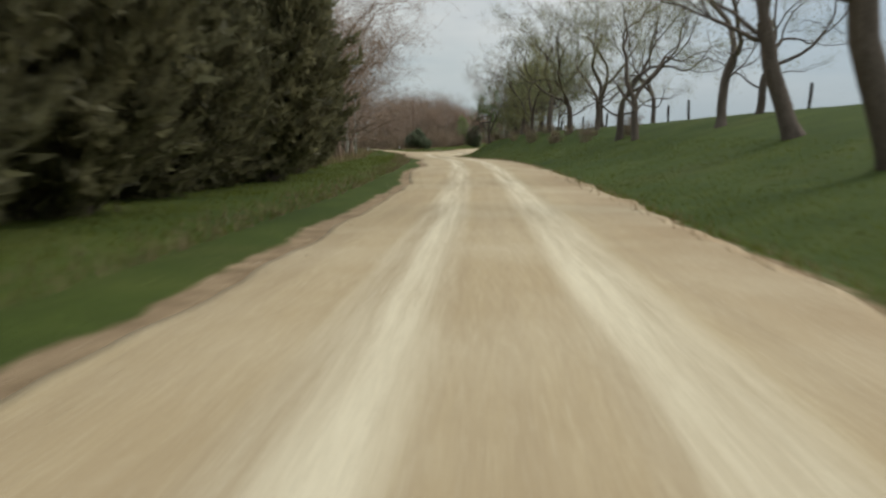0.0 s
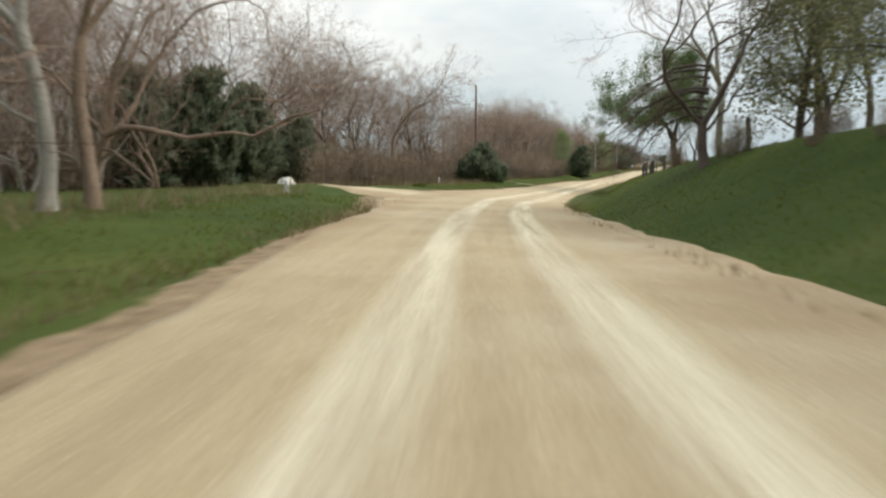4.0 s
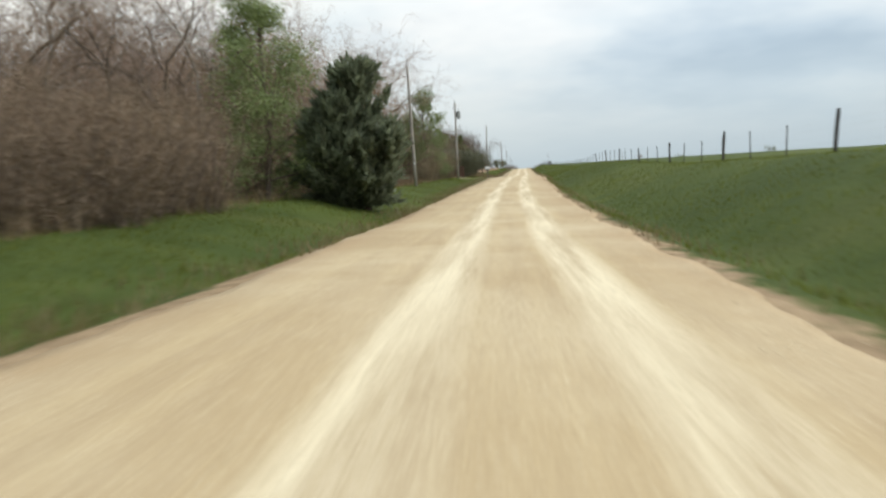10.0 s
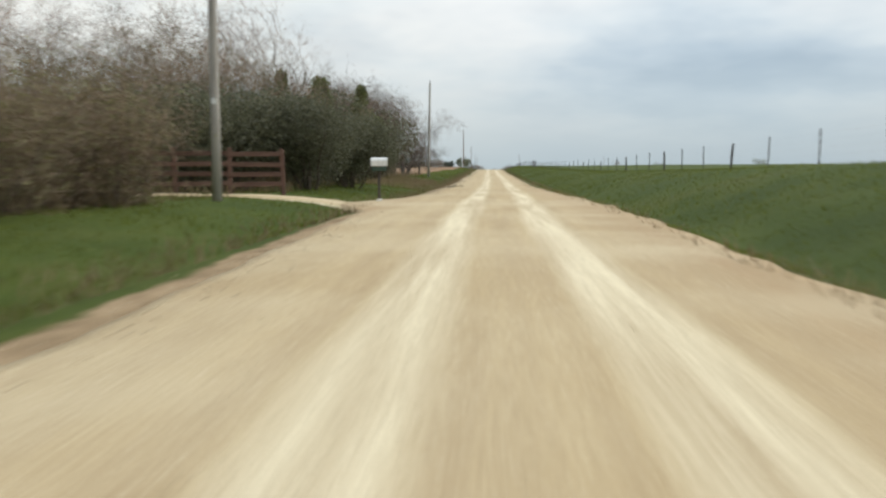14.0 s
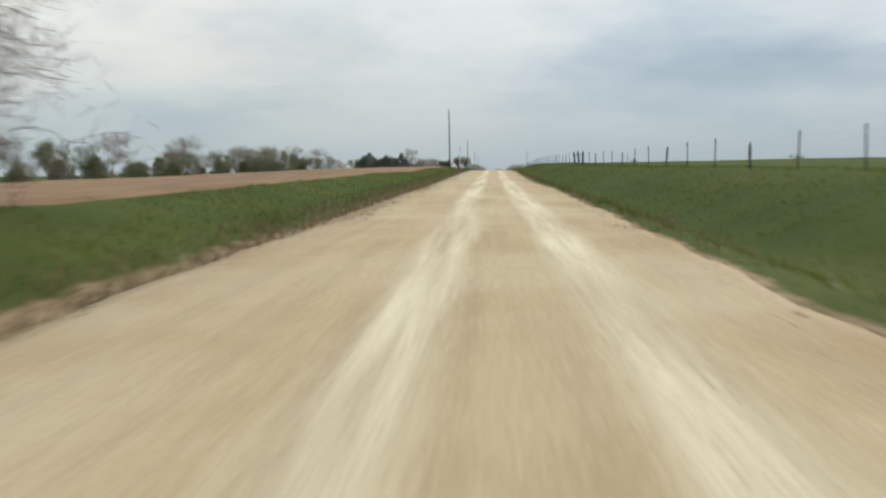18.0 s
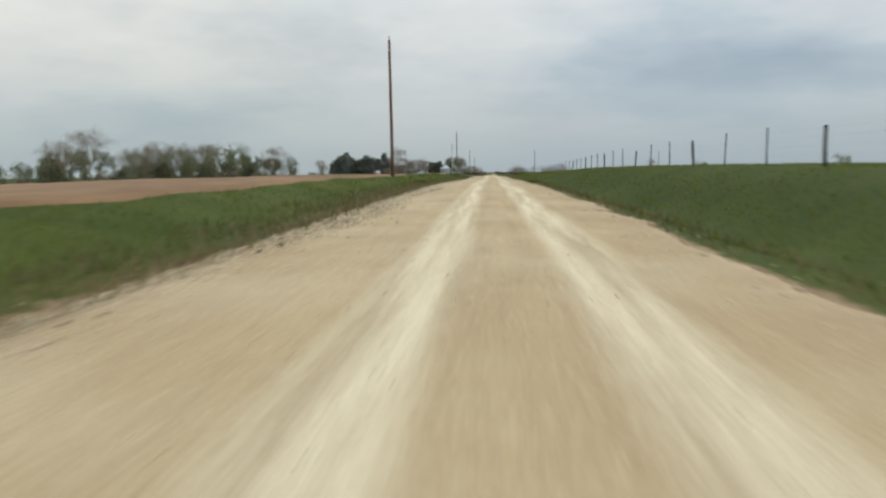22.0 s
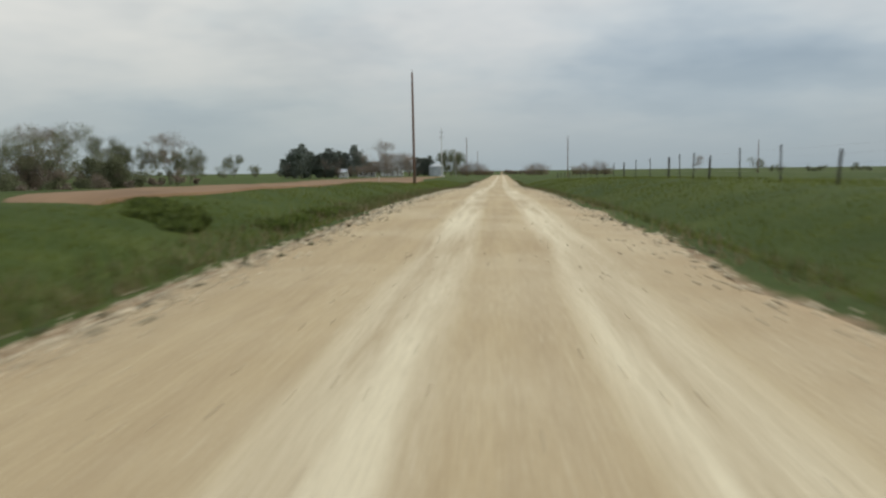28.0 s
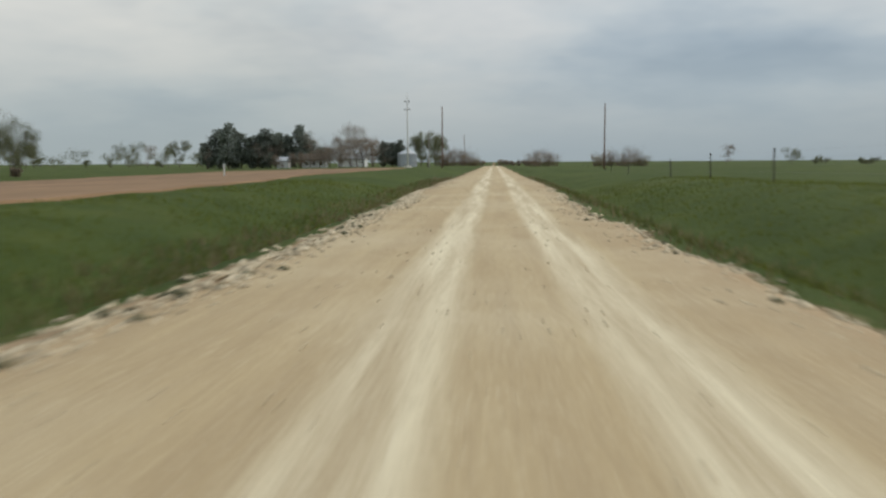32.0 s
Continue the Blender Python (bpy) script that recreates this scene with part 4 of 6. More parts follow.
# bare woods, front rows and depth
plant(woods, scatter(-582, -522, -13.5, -9.5, 24, 1.0, 1.35) + scatter(-610, -500, -26, -14, 34, 1.0, 1.4) + scatter(-600, -500, -50, -27, 24, 1.0, 1.4), "bare trees of the wood")
plant(woods, scatter(-496, -462, -17, -12.5, 10, 0.85, 1.1) + scatter(-500, -458, -27, -17, 18, 0.9, 1.15) + scatter(-505, -452, -44, -27, 22, 1.0, 1.25) + scatter(-500, -430, -75, -44, 22, 1.0, 1.3) + scatter(-522, -496, -34, -17, 16, 0.95, 1.2), "bare trees of the wood")
plant([crooked], [(-11.2, -430.6, 0.95), (-12.4, -427.0, 0.95), (-10.5, -417.0, 0.9), (-12.6, -420.0, 1.0), (-13.5, -440.0, 0.55), (-12.5, -435.0, 0.6)], "bare trees of the wood")
plant(woods, scatter(-452, -408, -24, -16, 5, 0.5, 0.68) + scatter(-405, -345, -42, -19, 16, 0.8, 1.0), "bare trees of the wood")
plant(woods, scatter(-398, -345, -17, -11.5, 16, 0.85, 1.2) + scatter(-402, -352, -36, -20, 26, 0.9, 1.2) + [(-30.0, -312.0, 1.1), (-36.0, -315.0, 1.1), (-24.0, -308.0, 1.0), (-42.0, -325.0, 1.2), (-38.0, -332.0, 1.1), (-33.5, -306.0, 1.1)], "bare trees of the wood")
plant(woods, scatter(-383, -348, -33, -17, 26, 1.0, 1.45), "bare trees of the wood")
plant(brush, scatter(-385, -350, -30, -19, 26, 1.0, 1.8), "brown thicket of the wood")
plant(brush, scatter(-578, -524, -22, -12, 40, 0.8, 1.25) + scatter(-585, -505, -34, -20, 34, 1.2, 1.7) + scatter(-498, -466, -15, -11, 20, 0.65, 0.95) + scatter(-505, -440, -30, -15, 22, 0.8, 1.05) + scatter(-500, -462, -30, -17, 30, 1.2, 1.7), "brown thicket of the wood")
plant(brush, scatter(-457, -441, -13.6, -12.2, 9, 0.85, 1.2) + scatter(-441, -407, -9.4, -8.2, 20, 0.85, 1.2) + scatter(-457, -407, -14, -10.5, 22, 1.0, 1.4), "brown thicket of the wood")
plant(brush, scatter(-376, -351, -10.5, -8.8, 10, 0.22, 0.34) + scatter(-390, -372, -24, -15, 14, 1.4, 2.0) + scatter(-404, -384, -18, -10, 12, 1.2, 1.7), "brown thicket of the wood")
plant(brush, scatter(-398, -370, -12, -8.6, 14, 0.6, 0.95), "brown thicket of the wood")
plant(olive_brush, scatter(-346, -334, -12.5, -8.6, 12, 0.85, 1.15) + scatter(-318, -276, -15, -9, 14, 0.8, 1.2) + scatter(-460, -410, -22, -14, 8, 1.0, 1.4), "olive thicket by the yard")
plant(brush + olive_brush, [(*beside(-350.5 + 1.9 * k, -8.6 - 0.5 * (k % 2))[:2], 0.8) for k in range(9)] + [(*beside(-351 + 2.2 * k, -11.5)[:2], 1.0) for k in range(4, 8)], "olive thicket by the yard")
plant(brush, scatter(-492, -468, -13.0, -10.5, 14, 0.5, 0.72), "brown thicket of the wood")
plant(woods, [(-20.8, -338.0, 0.8), (-24.5, -341.5, 0.85), (-29.0, -338.5, 0.9)], "bare trees of the wood")
plant(brush, [(-12.4, -332.6, 0.75), (-13.6, -334.4, 0.9), (-11.4, -334.2, 0.7), (-15.2, -335.5, 1.0), (-11.0, -351.0, 0.6), (-10.2, -353.8, 0.5), (-9.8, -356.5, 0.45)], "brown thicket of the wood")
plant([crooked], [(-9.2, -372.6, 0.95, 40), (-9.8, -368.4, 1.1, 150), (-11.6, -362.5, 0.95, 200), (-11.6, -357.0, 0.85, 310), (-16.5, -376.5, 1.1, 120)], "crooked trees of the yard")
plant([cedars[0]], [(-4.5, -399.2, 1.12), (-9.6, -498.6, 1.25), (-8.2, -494.6, 0.95), (-11.2, -496.2, 1.1), (-9.4, -503.4, 1.3), (-12.6, -501.2, 1.2), (-11.4, -506.2, 1.3), (-15.0, -504.0, 1.25)], "cedars along the road")
plant([cedars[2]], [(-5.1, -460.1, 1.25), (-6.6, -459.2, 0.95), (-3.9, -458.8, 0.8), (-5.6, -454.6, 0.68), (-6.6, -453.2, 0.72)], "cedars along the road")
plant([green_tree], [(-7.6, -400.6, 1.0), (-8.2, -346.0, 1.2), (-9.8, -347.5, 0.85)], "young green trees")
plant([shrubs[0]], [(-6.6, -319.0, 1.15), (-10.8, -323.4, 1.1), (-9.4, -321.0, 1.2), (-6.0, -312.5, 1.1), (-7.2, -306.0, 1.1), (-11.6, -322.6, 0.8)], "evergreen shrubs by the drive")
plant([shrubs[1]], [(-7.4, -293.0, 0.8), (-8.4, -297.0, 0.9), (-8.6, -287.0, 0.7)], "evergreen shrubs by the drive")
plant(yard_cedars, [(-8.8, -291.5, 0.85), (-11.2, -294.5, 0.88), (-9.8, -287.0, 0.8), (-12.6, -289.5, 0.95), (-14.5, -294.0, 0.95)], "cedars at the end of the yard")
plant([spreading], [(-8.0, -269.5, 0.95), (-10.0, -273.5, 1.05), (-8.6, -279.0, 0.95), (-8.2, -284.5, 0.9), (-12.5, -265.5, 0.95), (-18.0, -266.0, 1.0), (-10.5, -274.0, 1.05), (-13.5, -279.0, 1.05), (-15.5, -271.0, 1.0), (-11.0, -284.0, 1.05), (-16.5, -285.0, 1.1), (-20.0, -277.0, 1.1)], "spreading bare trees")
plant(brush, scatter(-290, -264, -20, -9.5, 22, 0.7, 1.1), "brown thicket of the wood")
plant(yard_trees, [(-11.5, -327.5, 0.8), (-14.5, -331.0, 0.95), (-9.5, -313.0, 0.85), (-12.5, -317.0, 1.05), (-9.0, -304.0, 0.8), (-14.0, -308.0, 1.1), (-18.0, -318.0, 1.2), (-11.0, -311.0, 1.0), (-15.5, -314.0, 1.15), (-20.5, -313.0, 1.2), (-8.2, -299.5, 0.75), (-12.0, -337.0, 1.0), (-20.5, -352.0, 1.2), (-24.0, -362.0, 1.3), (-19.0, -372.0, 1.2)], "olive trees by the yard")
plant(woods, scatter(-318, -292, -24, -11, 8, 0.6, 0.85), "bare trees of the wood")

plant(woods, scatter(-374, -332, -50, -29, 32, 1.1, 1.4), "bare trees of the wood")
plant(brush, [(-10.2, -458.5, 1.2), (-11.8, -457.0, 1.3), (-12.6, -459.8, 1.3), (-11.0, -460.6, 1.2), (-13.8, -457.8, 1.35)], "brown thicket of the wood")
plant(woods, [(-12.2, -458.6, 0.8), (-8.6, -469.5, 0.85), (-9.8, -464.0, 0.85), (-11.5, -462.0, 0.9), (-12.8, -465.5, 1.0), (-15.5, -464.5, 1.0)], "bare trees of the wood")
plant(woods, [(-22.6, -333.5, 1.1), (-18.8, -343.0, 1.1), (-16.2, -347.5, 1.0), (-25.5, -336.5, 1.1), (-29.0, -331.0, 1.1), (-17.6, -351.0, 1.0), (-12.6, -349.5, 1.0), (-13.6, -345.2, 0.95), (-14.6, -341.2, 1.0), (-16.8, -336.4, 0.95), (-19.6, -349.6, 1.1), (-22.2, -345.8, 1.1), (-24.6, -342.4, 1.1), (-21.8, -339.2, 1.0), (-18.4, -353.4, 1.05), (-27.5, -348.0, 1.2), (-30.0, -343.5, 1.2), (-33.5, -338.5, 1.2)], "bare trees of the wood")
plant(woods, [(-33.0, -290.5, 1.0), (-28.0, -288.5, 1.1), (-22.0, -289.5, 1.0), (-18.0, -296.0, 0.9), (-38.0, -298.0, 1.1), (-15.5, -300.5, 0.85), (-42.0, -303.0, 1.1), (-20.5, -306.5, 0.8)], "bare trees of the wood")
plant(yard_trees, [(-17.0, -309.5, 1.1), (-23.5, -293.5, 1.3), (-30.5, -293.0, 1.3), (-36.0, -292.0, 1.3), (-19.5, -299.5, 1.2)], "olive trees by the yard")

# the trees on the bank
plant([leaning], [(42.3, -590.5, 0.95, 0), (42.4, -601.0, 1.0, 20)], "trees on the bank")
plant(budding, [(41.2, -578.0, 0.85), (43.6, -574, 0.8), (36.2, -566.5, 0.95), (37.2, -570.3, 1.0), (34.2, -549.2, 1.0), (34.4, -542.4, 0.95), (31.6, -543.6, 0.95), (28.9, -534.8, 1.0), (26.4, -529.2, 0.95),
                (38.8, -552, 0.8), (24.0, -519, 0.9)], "trees on the bank")
plant([bend_tree], [(18.4, -510.6, 1.0, 0)], "trees on the bank")
plant([budding[1]], [ (23.0, -504.0, 0.9, 250), (25.5, -513.0, 0.95, 60)], "trees on the bank")
plant(bank_mass, [(21.8, -508.5, 0.78), (24.6, -515.5, 0.8), (26.8, -522.0, 0.7)], "trees on the bank")
plant(far_leafing[:1], [(22.5, -509.5, 0.55), (26.5, -521.0, 0.62), (29.5, -532.0, 0.6)], "trees on the bank")
plant([woods[3], woods[1]], [(19.0, -499.5, 1.0), (22.8, -497.5, 1.1), (25.0, -504.0, 1.1)], "trees on the bank")
plant(olive_brush + brush, [(*beside(-566 + 3.4 * k, 11.2 - 0.09 * k + 1.2 * math.sin(k * 2.2))[:2], 0.36 + 0.14 * math.sin(k * 1.7)) for k in range(20)], "low brush on the bank")
plant([oak], [(14.98, -456.6, 1.0, 180)])
plant([budding[1]], [(16.55, -456.3, 0.62)])


def thicket_belt(name, label, spots, leaf, seed, flake=0.28, each=900):
    """A far belt of brush in one mesh: uneven leafy heads, with the stems in another."""
    r = np.random.RandomState(seed)
    C, lines = [], []
    for x, y, s in spots:
        z = ground_at(x, y)
        for k in range(5):
            c = np.array([x, y, z]) + np.array([r.uniform(-1.5, 1.5), r.uniform(-1.5, 1.5), r.uniform(0.9, 2.9)]) * s
            d = r.normal(size=(each // 5, 3))
            d /= np.linalg.norm(d, axis=1)[:, None]
            C.append(c + d * r.uniform(0.2, 1.15, (each // 5, 1)) * np.array([1.1, 1.1, 0.95]) * s)
            lines.append(bough(r, (x, y, z - 0.2), c - np.array([x, y, z - 0.2]), np.linalg.norm(c - np.array([x, y, z])) * 1.3, 0.05, 0.015, 4, 0.12, 0.0) + (4,))
    belt = tagged(new(name, flakes(name, np.concatenate(C), flake, r)), label, "thicket", kind="stuff")
    belt.data.materials.append(leaf)
    part("stems", tubes("stems", lines), M_BARK, belt, "thin brown stems")["kind"] = "stuff"


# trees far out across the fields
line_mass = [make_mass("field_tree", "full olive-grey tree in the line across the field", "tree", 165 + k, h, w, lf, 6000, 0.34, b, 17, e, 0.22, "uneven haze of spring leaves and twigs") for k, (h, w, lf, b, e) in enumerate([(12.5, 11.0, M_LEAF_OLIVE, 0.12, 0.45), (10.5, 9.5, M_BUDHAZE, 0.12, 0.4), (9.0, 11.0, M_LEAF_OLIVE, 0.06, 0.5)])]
plant(line_mass, [(-122 + 15 * math.sin(k * 1.3), -78 + k * 12.6, 0.68 + 0.26 * math.sin(k * 2.9)) for k in range(17)] + [(-100 + 8 * math.sin(k * 1.9), 40 + k * 16.4, 0.72 + 0.22 * math.sin(k * 2.2)) for k in range(6)], "tree line across the field")
plant(far_leafing, [(-128 + 14 * math.sin(k * 1.9), -75 + k * 12.1, 0.82 + 0.26 * math.sin(k * 2.7)) for k in range(17)], "tree line across the field")
belt = [(-124 + 16 * math.sin(k * 2.9), -80 + k * 4.3, 0.8 + 0.5 * math.sin(k * 0.61)) for k in range(50) if math.sin(k * 0.61) > -0.75] + [(-100 + 9 * math.sin(k * 2.1), 36 + k * 4.4, 1.02 + 0.38 * math.sin(k * 0.8)) for k in range(24)]
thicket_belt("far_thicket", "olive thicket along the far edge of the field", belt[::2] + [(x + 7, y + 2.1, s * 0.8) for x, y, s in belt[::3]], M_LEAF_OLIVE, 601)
thicket_belt("far_thicket", "brown leafless thicket along the far edge of the field", belt[1::2] + [(x + 9, y + 1.1, s * 0.75) for x, y, s in belt[1::3]], M_BUDHAZE, 602)
plant(far_leafing, [(-104 + 8 * math.sin(k * 2.3), 38 + k * 7.6, 0.78 + 0.2 * math.sin(k * 1.3)) for k in range(13)], "tree line across the field")
plant(far_leafing, [(-330 + 37 * k, 420 + 60 * math.sin(k * 1.7), 0.9 + 0.3 * math.sin(k * 2.1)) for k in range(9)] + [(-87.6, 139, 0.7), (-91, 133, 0.8), (-94, 141, 0.75)], "tree line across the field")
plant(far_leafing, [(-520 + 48 * k, 560 + 70 * math.sin(k * 2.9), 1.1) for k in range(10)], "tree line across the field")
plant(far_leafing, [(120 + 55 * k, 420 + 80 * math.sin(k * 2.3), 0.6 + 0.15 * math.sin(k)) for k in range(8)], "tree line across the field")
plant(woods, [(-70, 232, 0.75), (-63.5, 231, 0.7), (-84, 229, 0.6), (-54, 233, 0.75), (-41, 236, 0.8), (-55, 246, 0.8), (-74, 246, 0.9), (-72, 242, 0.85), (-36.5, 233, 0.8)], "bare trees of the farmstead")
plant(round_bare, [(-50.0, 236, 0.8), (-46.5, 236, 1.0), (-43.5, 239, 0.95), (-39.5, 238, 1.0), (-37.0, 241, 0.9), (-75.0, 244, 1.1)], "bare trees of the farmstead")
plant(pines, [(-87, 236, 0.85), (-83.5, 237, 1.0), (-80, 235, 1.15), (-77, 238, 1.05), (-73.8, 237, 0.9), (-71.0, 239, 1.1), (-68.5, 236, 1.0), (-66, 240, 1.15), (-62.5, 238, 0.95), (-59.5, 240, 1.1), (-56.5, 238, 0.95), (-53.0, 239, 0.6), (-33.5, 240, 0.72), (-31, 242, 0.78), (-28.5, 241, 0.68)], "evergreens of the farmstead")
plant(round_bare, [(-55.8, 227.5, 0.55), (-50.4, 227.0, 0.6), (-52.8, 226.0, 0.5), (-47.6, 228.5, 0.65), (-44.5, 229.5, 0.7), (-58.6, 228.5, 0.55), (-63.5, 227.5, 0.5)], "bare trees of the farmstead")
plant([far_leafing[1]], [(-20.0, 238, 0.78), (-22.5, 243, 0.7), (-18.0, 243, 0.65)], "trees of the farmstead")
plant(olive_brush + brush, [(-13.5, 238, 1.5), (-10.8, 243, 1.6), (-8.2, 247, 1.4), (-6.0, 252, 1.2), (-15.5, 246, 1.5)], "brush of the farmstead")
plant(olive_brush + brush, [(11.8, 232, 1.3), (14.5, 234, 1.45), (17.0, 233, 1.2), (27.0, 208, 1.3), (30.0, 210, 1.45), (33.0, 209, 1.4), (36.0, 211, 1.5), (38.5, 210, 1.2)], "low trees beside the road ahead")
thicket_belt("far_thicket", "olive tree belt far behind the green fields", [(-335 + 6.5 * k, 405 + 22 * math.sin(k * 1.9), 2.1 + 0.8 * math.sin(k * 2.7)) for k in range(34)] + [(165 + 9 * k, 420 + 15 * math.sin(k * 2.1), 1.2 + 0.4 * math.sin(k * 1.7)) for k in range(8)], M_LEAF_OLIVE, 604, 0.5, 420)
thicket_belt("far_thicket", "low brown brush at the far end of the road", [(3.0 + 2.3 * k, 318 + 3 * math.sin(k), 0.7) for k in range(7)] + [(-12 + 2.3 * k, 322, 0.7) for k in range(4)], M_BUDHAZE, 603)
drop(line_mass + woods + [leaning, bend_tree] + bank_mass + round_bare + budding + far_leafing + cedars + pines + brush + olive_brush + shrubs + yard_trees + yard_cedars + [green_tree, oak, spreading, crooked])

# ---- poles, fences, buildings ----


def turned(name, profile, sides, cap=True, smooth=True):
    """A round body from (radius, height) rows."""
    V, F = [], []
    for r, z in profile:
        V += [(r * math.cos(2 * math.pi * k / sides), r * math.sin(2 * math.pi * k / sides), z) for k in range(sides)]
    for i in range(len(profile) - 1):
        for k in range(sides):
            j = (k + 1) % sides
            F.append((i * sides + k, i * sides + j, (i + 1) * sides + j, (i + 1) * sides + k))
    if cap:
        F.append(tuple(reversed(range(sides))))
        F.append(tuple(range((len(profile) - 1) * sides, len(profile) * sides)))
    me = mesh_of(name, V, F, False)
    if smooth:
        me.polygons.foreach_set("use_smooth", np.array([len(p.vertices) == 4 for p in me.polygons]))
    return me


def block(name, size, centre=(0, 0, 0), bevel=0.01, turn=None):
    """A box with bevelled edges."""
    bm = bmesh.new()
    bmesh.ops.create_cube(bm, size=1.0)
    bmesh.ops.scale(bm, vec=size, verts=bm.verts)
    if bevel:
        bmesh.ops.bevel(bm, geom=bm.edges[:], offset=min(bevel, min(size) * 0.3), segments=1, affect="EDGES")
    if turn is not None:
        bmesh.ops.transform(bm, matrix=turn, verts=bm.verts)
    bmesh.ops.translate(bm, vec=centre, verts=bm.verts)
    me = bpy.data.meshes.new(name)
    bm.to_mesh(me)
    bm.free()
    return me


def utility_pole(x, y, height, mat=None, lean=(0, 0), transformer=False, label="tall weathered wooden utility pole on the grass verge", arms=1, tag=0.0):
    p = thing("utility_pole", label, "utility pole", "poles along the road", pose(x, y, ground_at(x, y) - 0.3, lean[0], lean[1], 0))
    h = height + 0.3
    part("shaft", turned("shaft", [(0.135, 0), (0.120, h * 0.3), (0.105, h * 0.7), (0.092, h - 0.06), (0.07, h)], 12), mat or M_POLE, p)
    part("pin", turned("pin", [(0.018, h - 0.05), (0.018, h + 0.16)], 6), M_STEEL, p, "steel pin")
    part("insulator", turned("insulator", [(0.04, h + 0.10), (0.062, h + 0.13), (0.04, h + 0.17), (0.055, h + 0.20), (0.02, h + 0.26)], 10), M_CERAMIC, p, "grey ceramic insulator")
    for k in range(arms):
        part("bracket", block("bracket", (0.10, 0.34, 0.08), (0, -0.18, h - 0.9 - 0.8 * k), 0.012), M_STEEL, p, "short steel bracket")
        part("insulator", turned("insulator", [(0.035, h - 0.86 - 0.8 * k), (0.05, h - 0.82 - 0.8 * k), (0.03, h - 0.74 - 0.8 * k)], 8), M_CERAMIC, p, "small ceramic insulator", pose(0, -0.33, 0))
    if tag:
        part("tag", block("tag", (0.12, 0.012, 0.16), (0.02, -0.130, tag), 0.003), M_WHITE, p, "small white plate nailed to the shaft")
    if transformer:
        t = part("transformer", turned("transformer", [(0.20, h - 2.0), (0.23, h - 1.96), (0.23, h - 1.16), (0.24, h - 1.12), (0.18, h - 1.02), (0.05, h - 0.99)], 16), M_GREY, p, "grey steel transformer can", pose(0.40, -0.1, 0))
        part("bushing", turned("bushing", [(0.03, h - 1.05), (0.045, h - 0.95), (0.03, h - 0.86), (0.04, h - 0.80), (0.012, h - 0.70)], 8), M_CERAMIC, t, "ceramic bushing")
        part("hanger", block("hanger", (0.22, 0.08, 0.5), (0.20, -0.1, h - 1.5), 0.01), M_STEEL, p, "steel hanger")
        part("cutout", turned("cutout", [(0.025, h - 0.85), (0.04, h - 0.6), (0.025, h - 0.4)], 8), M_CERAMIC, p, "fuse cutout", pose(-0.22, -0.15, 0))
    return p


utility_pole(6.4, -532.7, 7.0, M_POLE_PALE, label="pale weathered wooden utility pole at the edge of the wood")
utility_pole(-7.65, -454.0, 11.0, label="tall weathered wooden utility pole above the thicket")
utility_pole(-6.2, -369.2, 9.3, M_POLE_PALE, (0, -1.0), label="pale grey weathered utility pole beside the barn yard", tag=2.1)
utility_pole(-6.1, -331.9, 9.3, M_POLE_PALE, (0, 0.3), True, label="utility pole with a grey transformer beside the drive", tag=2.9)
utility_pole(-5.5, -269.4, 9.7, M_POLE_PALE, (1.0, 1.2), label="weathered utility pole beside the spreading bare tree")
utility_pole(-6.45, -137.4, 10.0, M_POLE, (0, -0.4))
utility_pole(-7.85, -3.0, 10.6, M_POLE, (0, -0.4))
utility_pole(-9.1, 139.3, 10.6, M_POLE, (0, 0.2))
utility_pole(-10.3, 275.0, 10.6, M_POLE)
utility_pole(17.7, 129.2, 10.4, M_POLE, (0, 0), arms=2, label="utility pole with two brackets in the pasture")
utility_pole(70.2, 142.6, 9.0, M_POLE, (0, 0), arms=2, label="utility pole with two brackets in the pasture")
utility_pole(-13.8, 168.0, 7.6, M_POLE_PALE, arms=0, label="slim pale pole near the grain bin")

# the tall farm light
mast = thing("light_mast", "tall slim white farm light mast with two lamp clusters", "light mast", m=pose(-17.9, 164.2, ground_at(-17.9, 164.2)))
part("shaft", turned("shaft", [(0.17, -0.2), (0.15, 6), (0.11, 12), (0.06, 14.6), (0.03, 15.4)], 10), M_WHITE, mast)
for mz, mw in ((11.9, 1.1), (13.5, 0.9)):
    arm = part("crossarm", block("crossarm", (mw, 0.10, 0.10), (0, 0, mz), 0.02), M_GREY, mast, "short steel crossarm")
    for sx in (-1, 1):
        part("floodlight", block("floodlight", (0.28, 0.32, 0.34), (sx * mw * 0.45, -0.12, mz + 0.08), 0.05), M_GREY, arm, "grey floodlight head")
part("footing", turned("footing", [(0.85, -0.1), (0.85, 0.28), (0.8, 0.34)], 16), M_STONE, mast, "pale concrete footing")

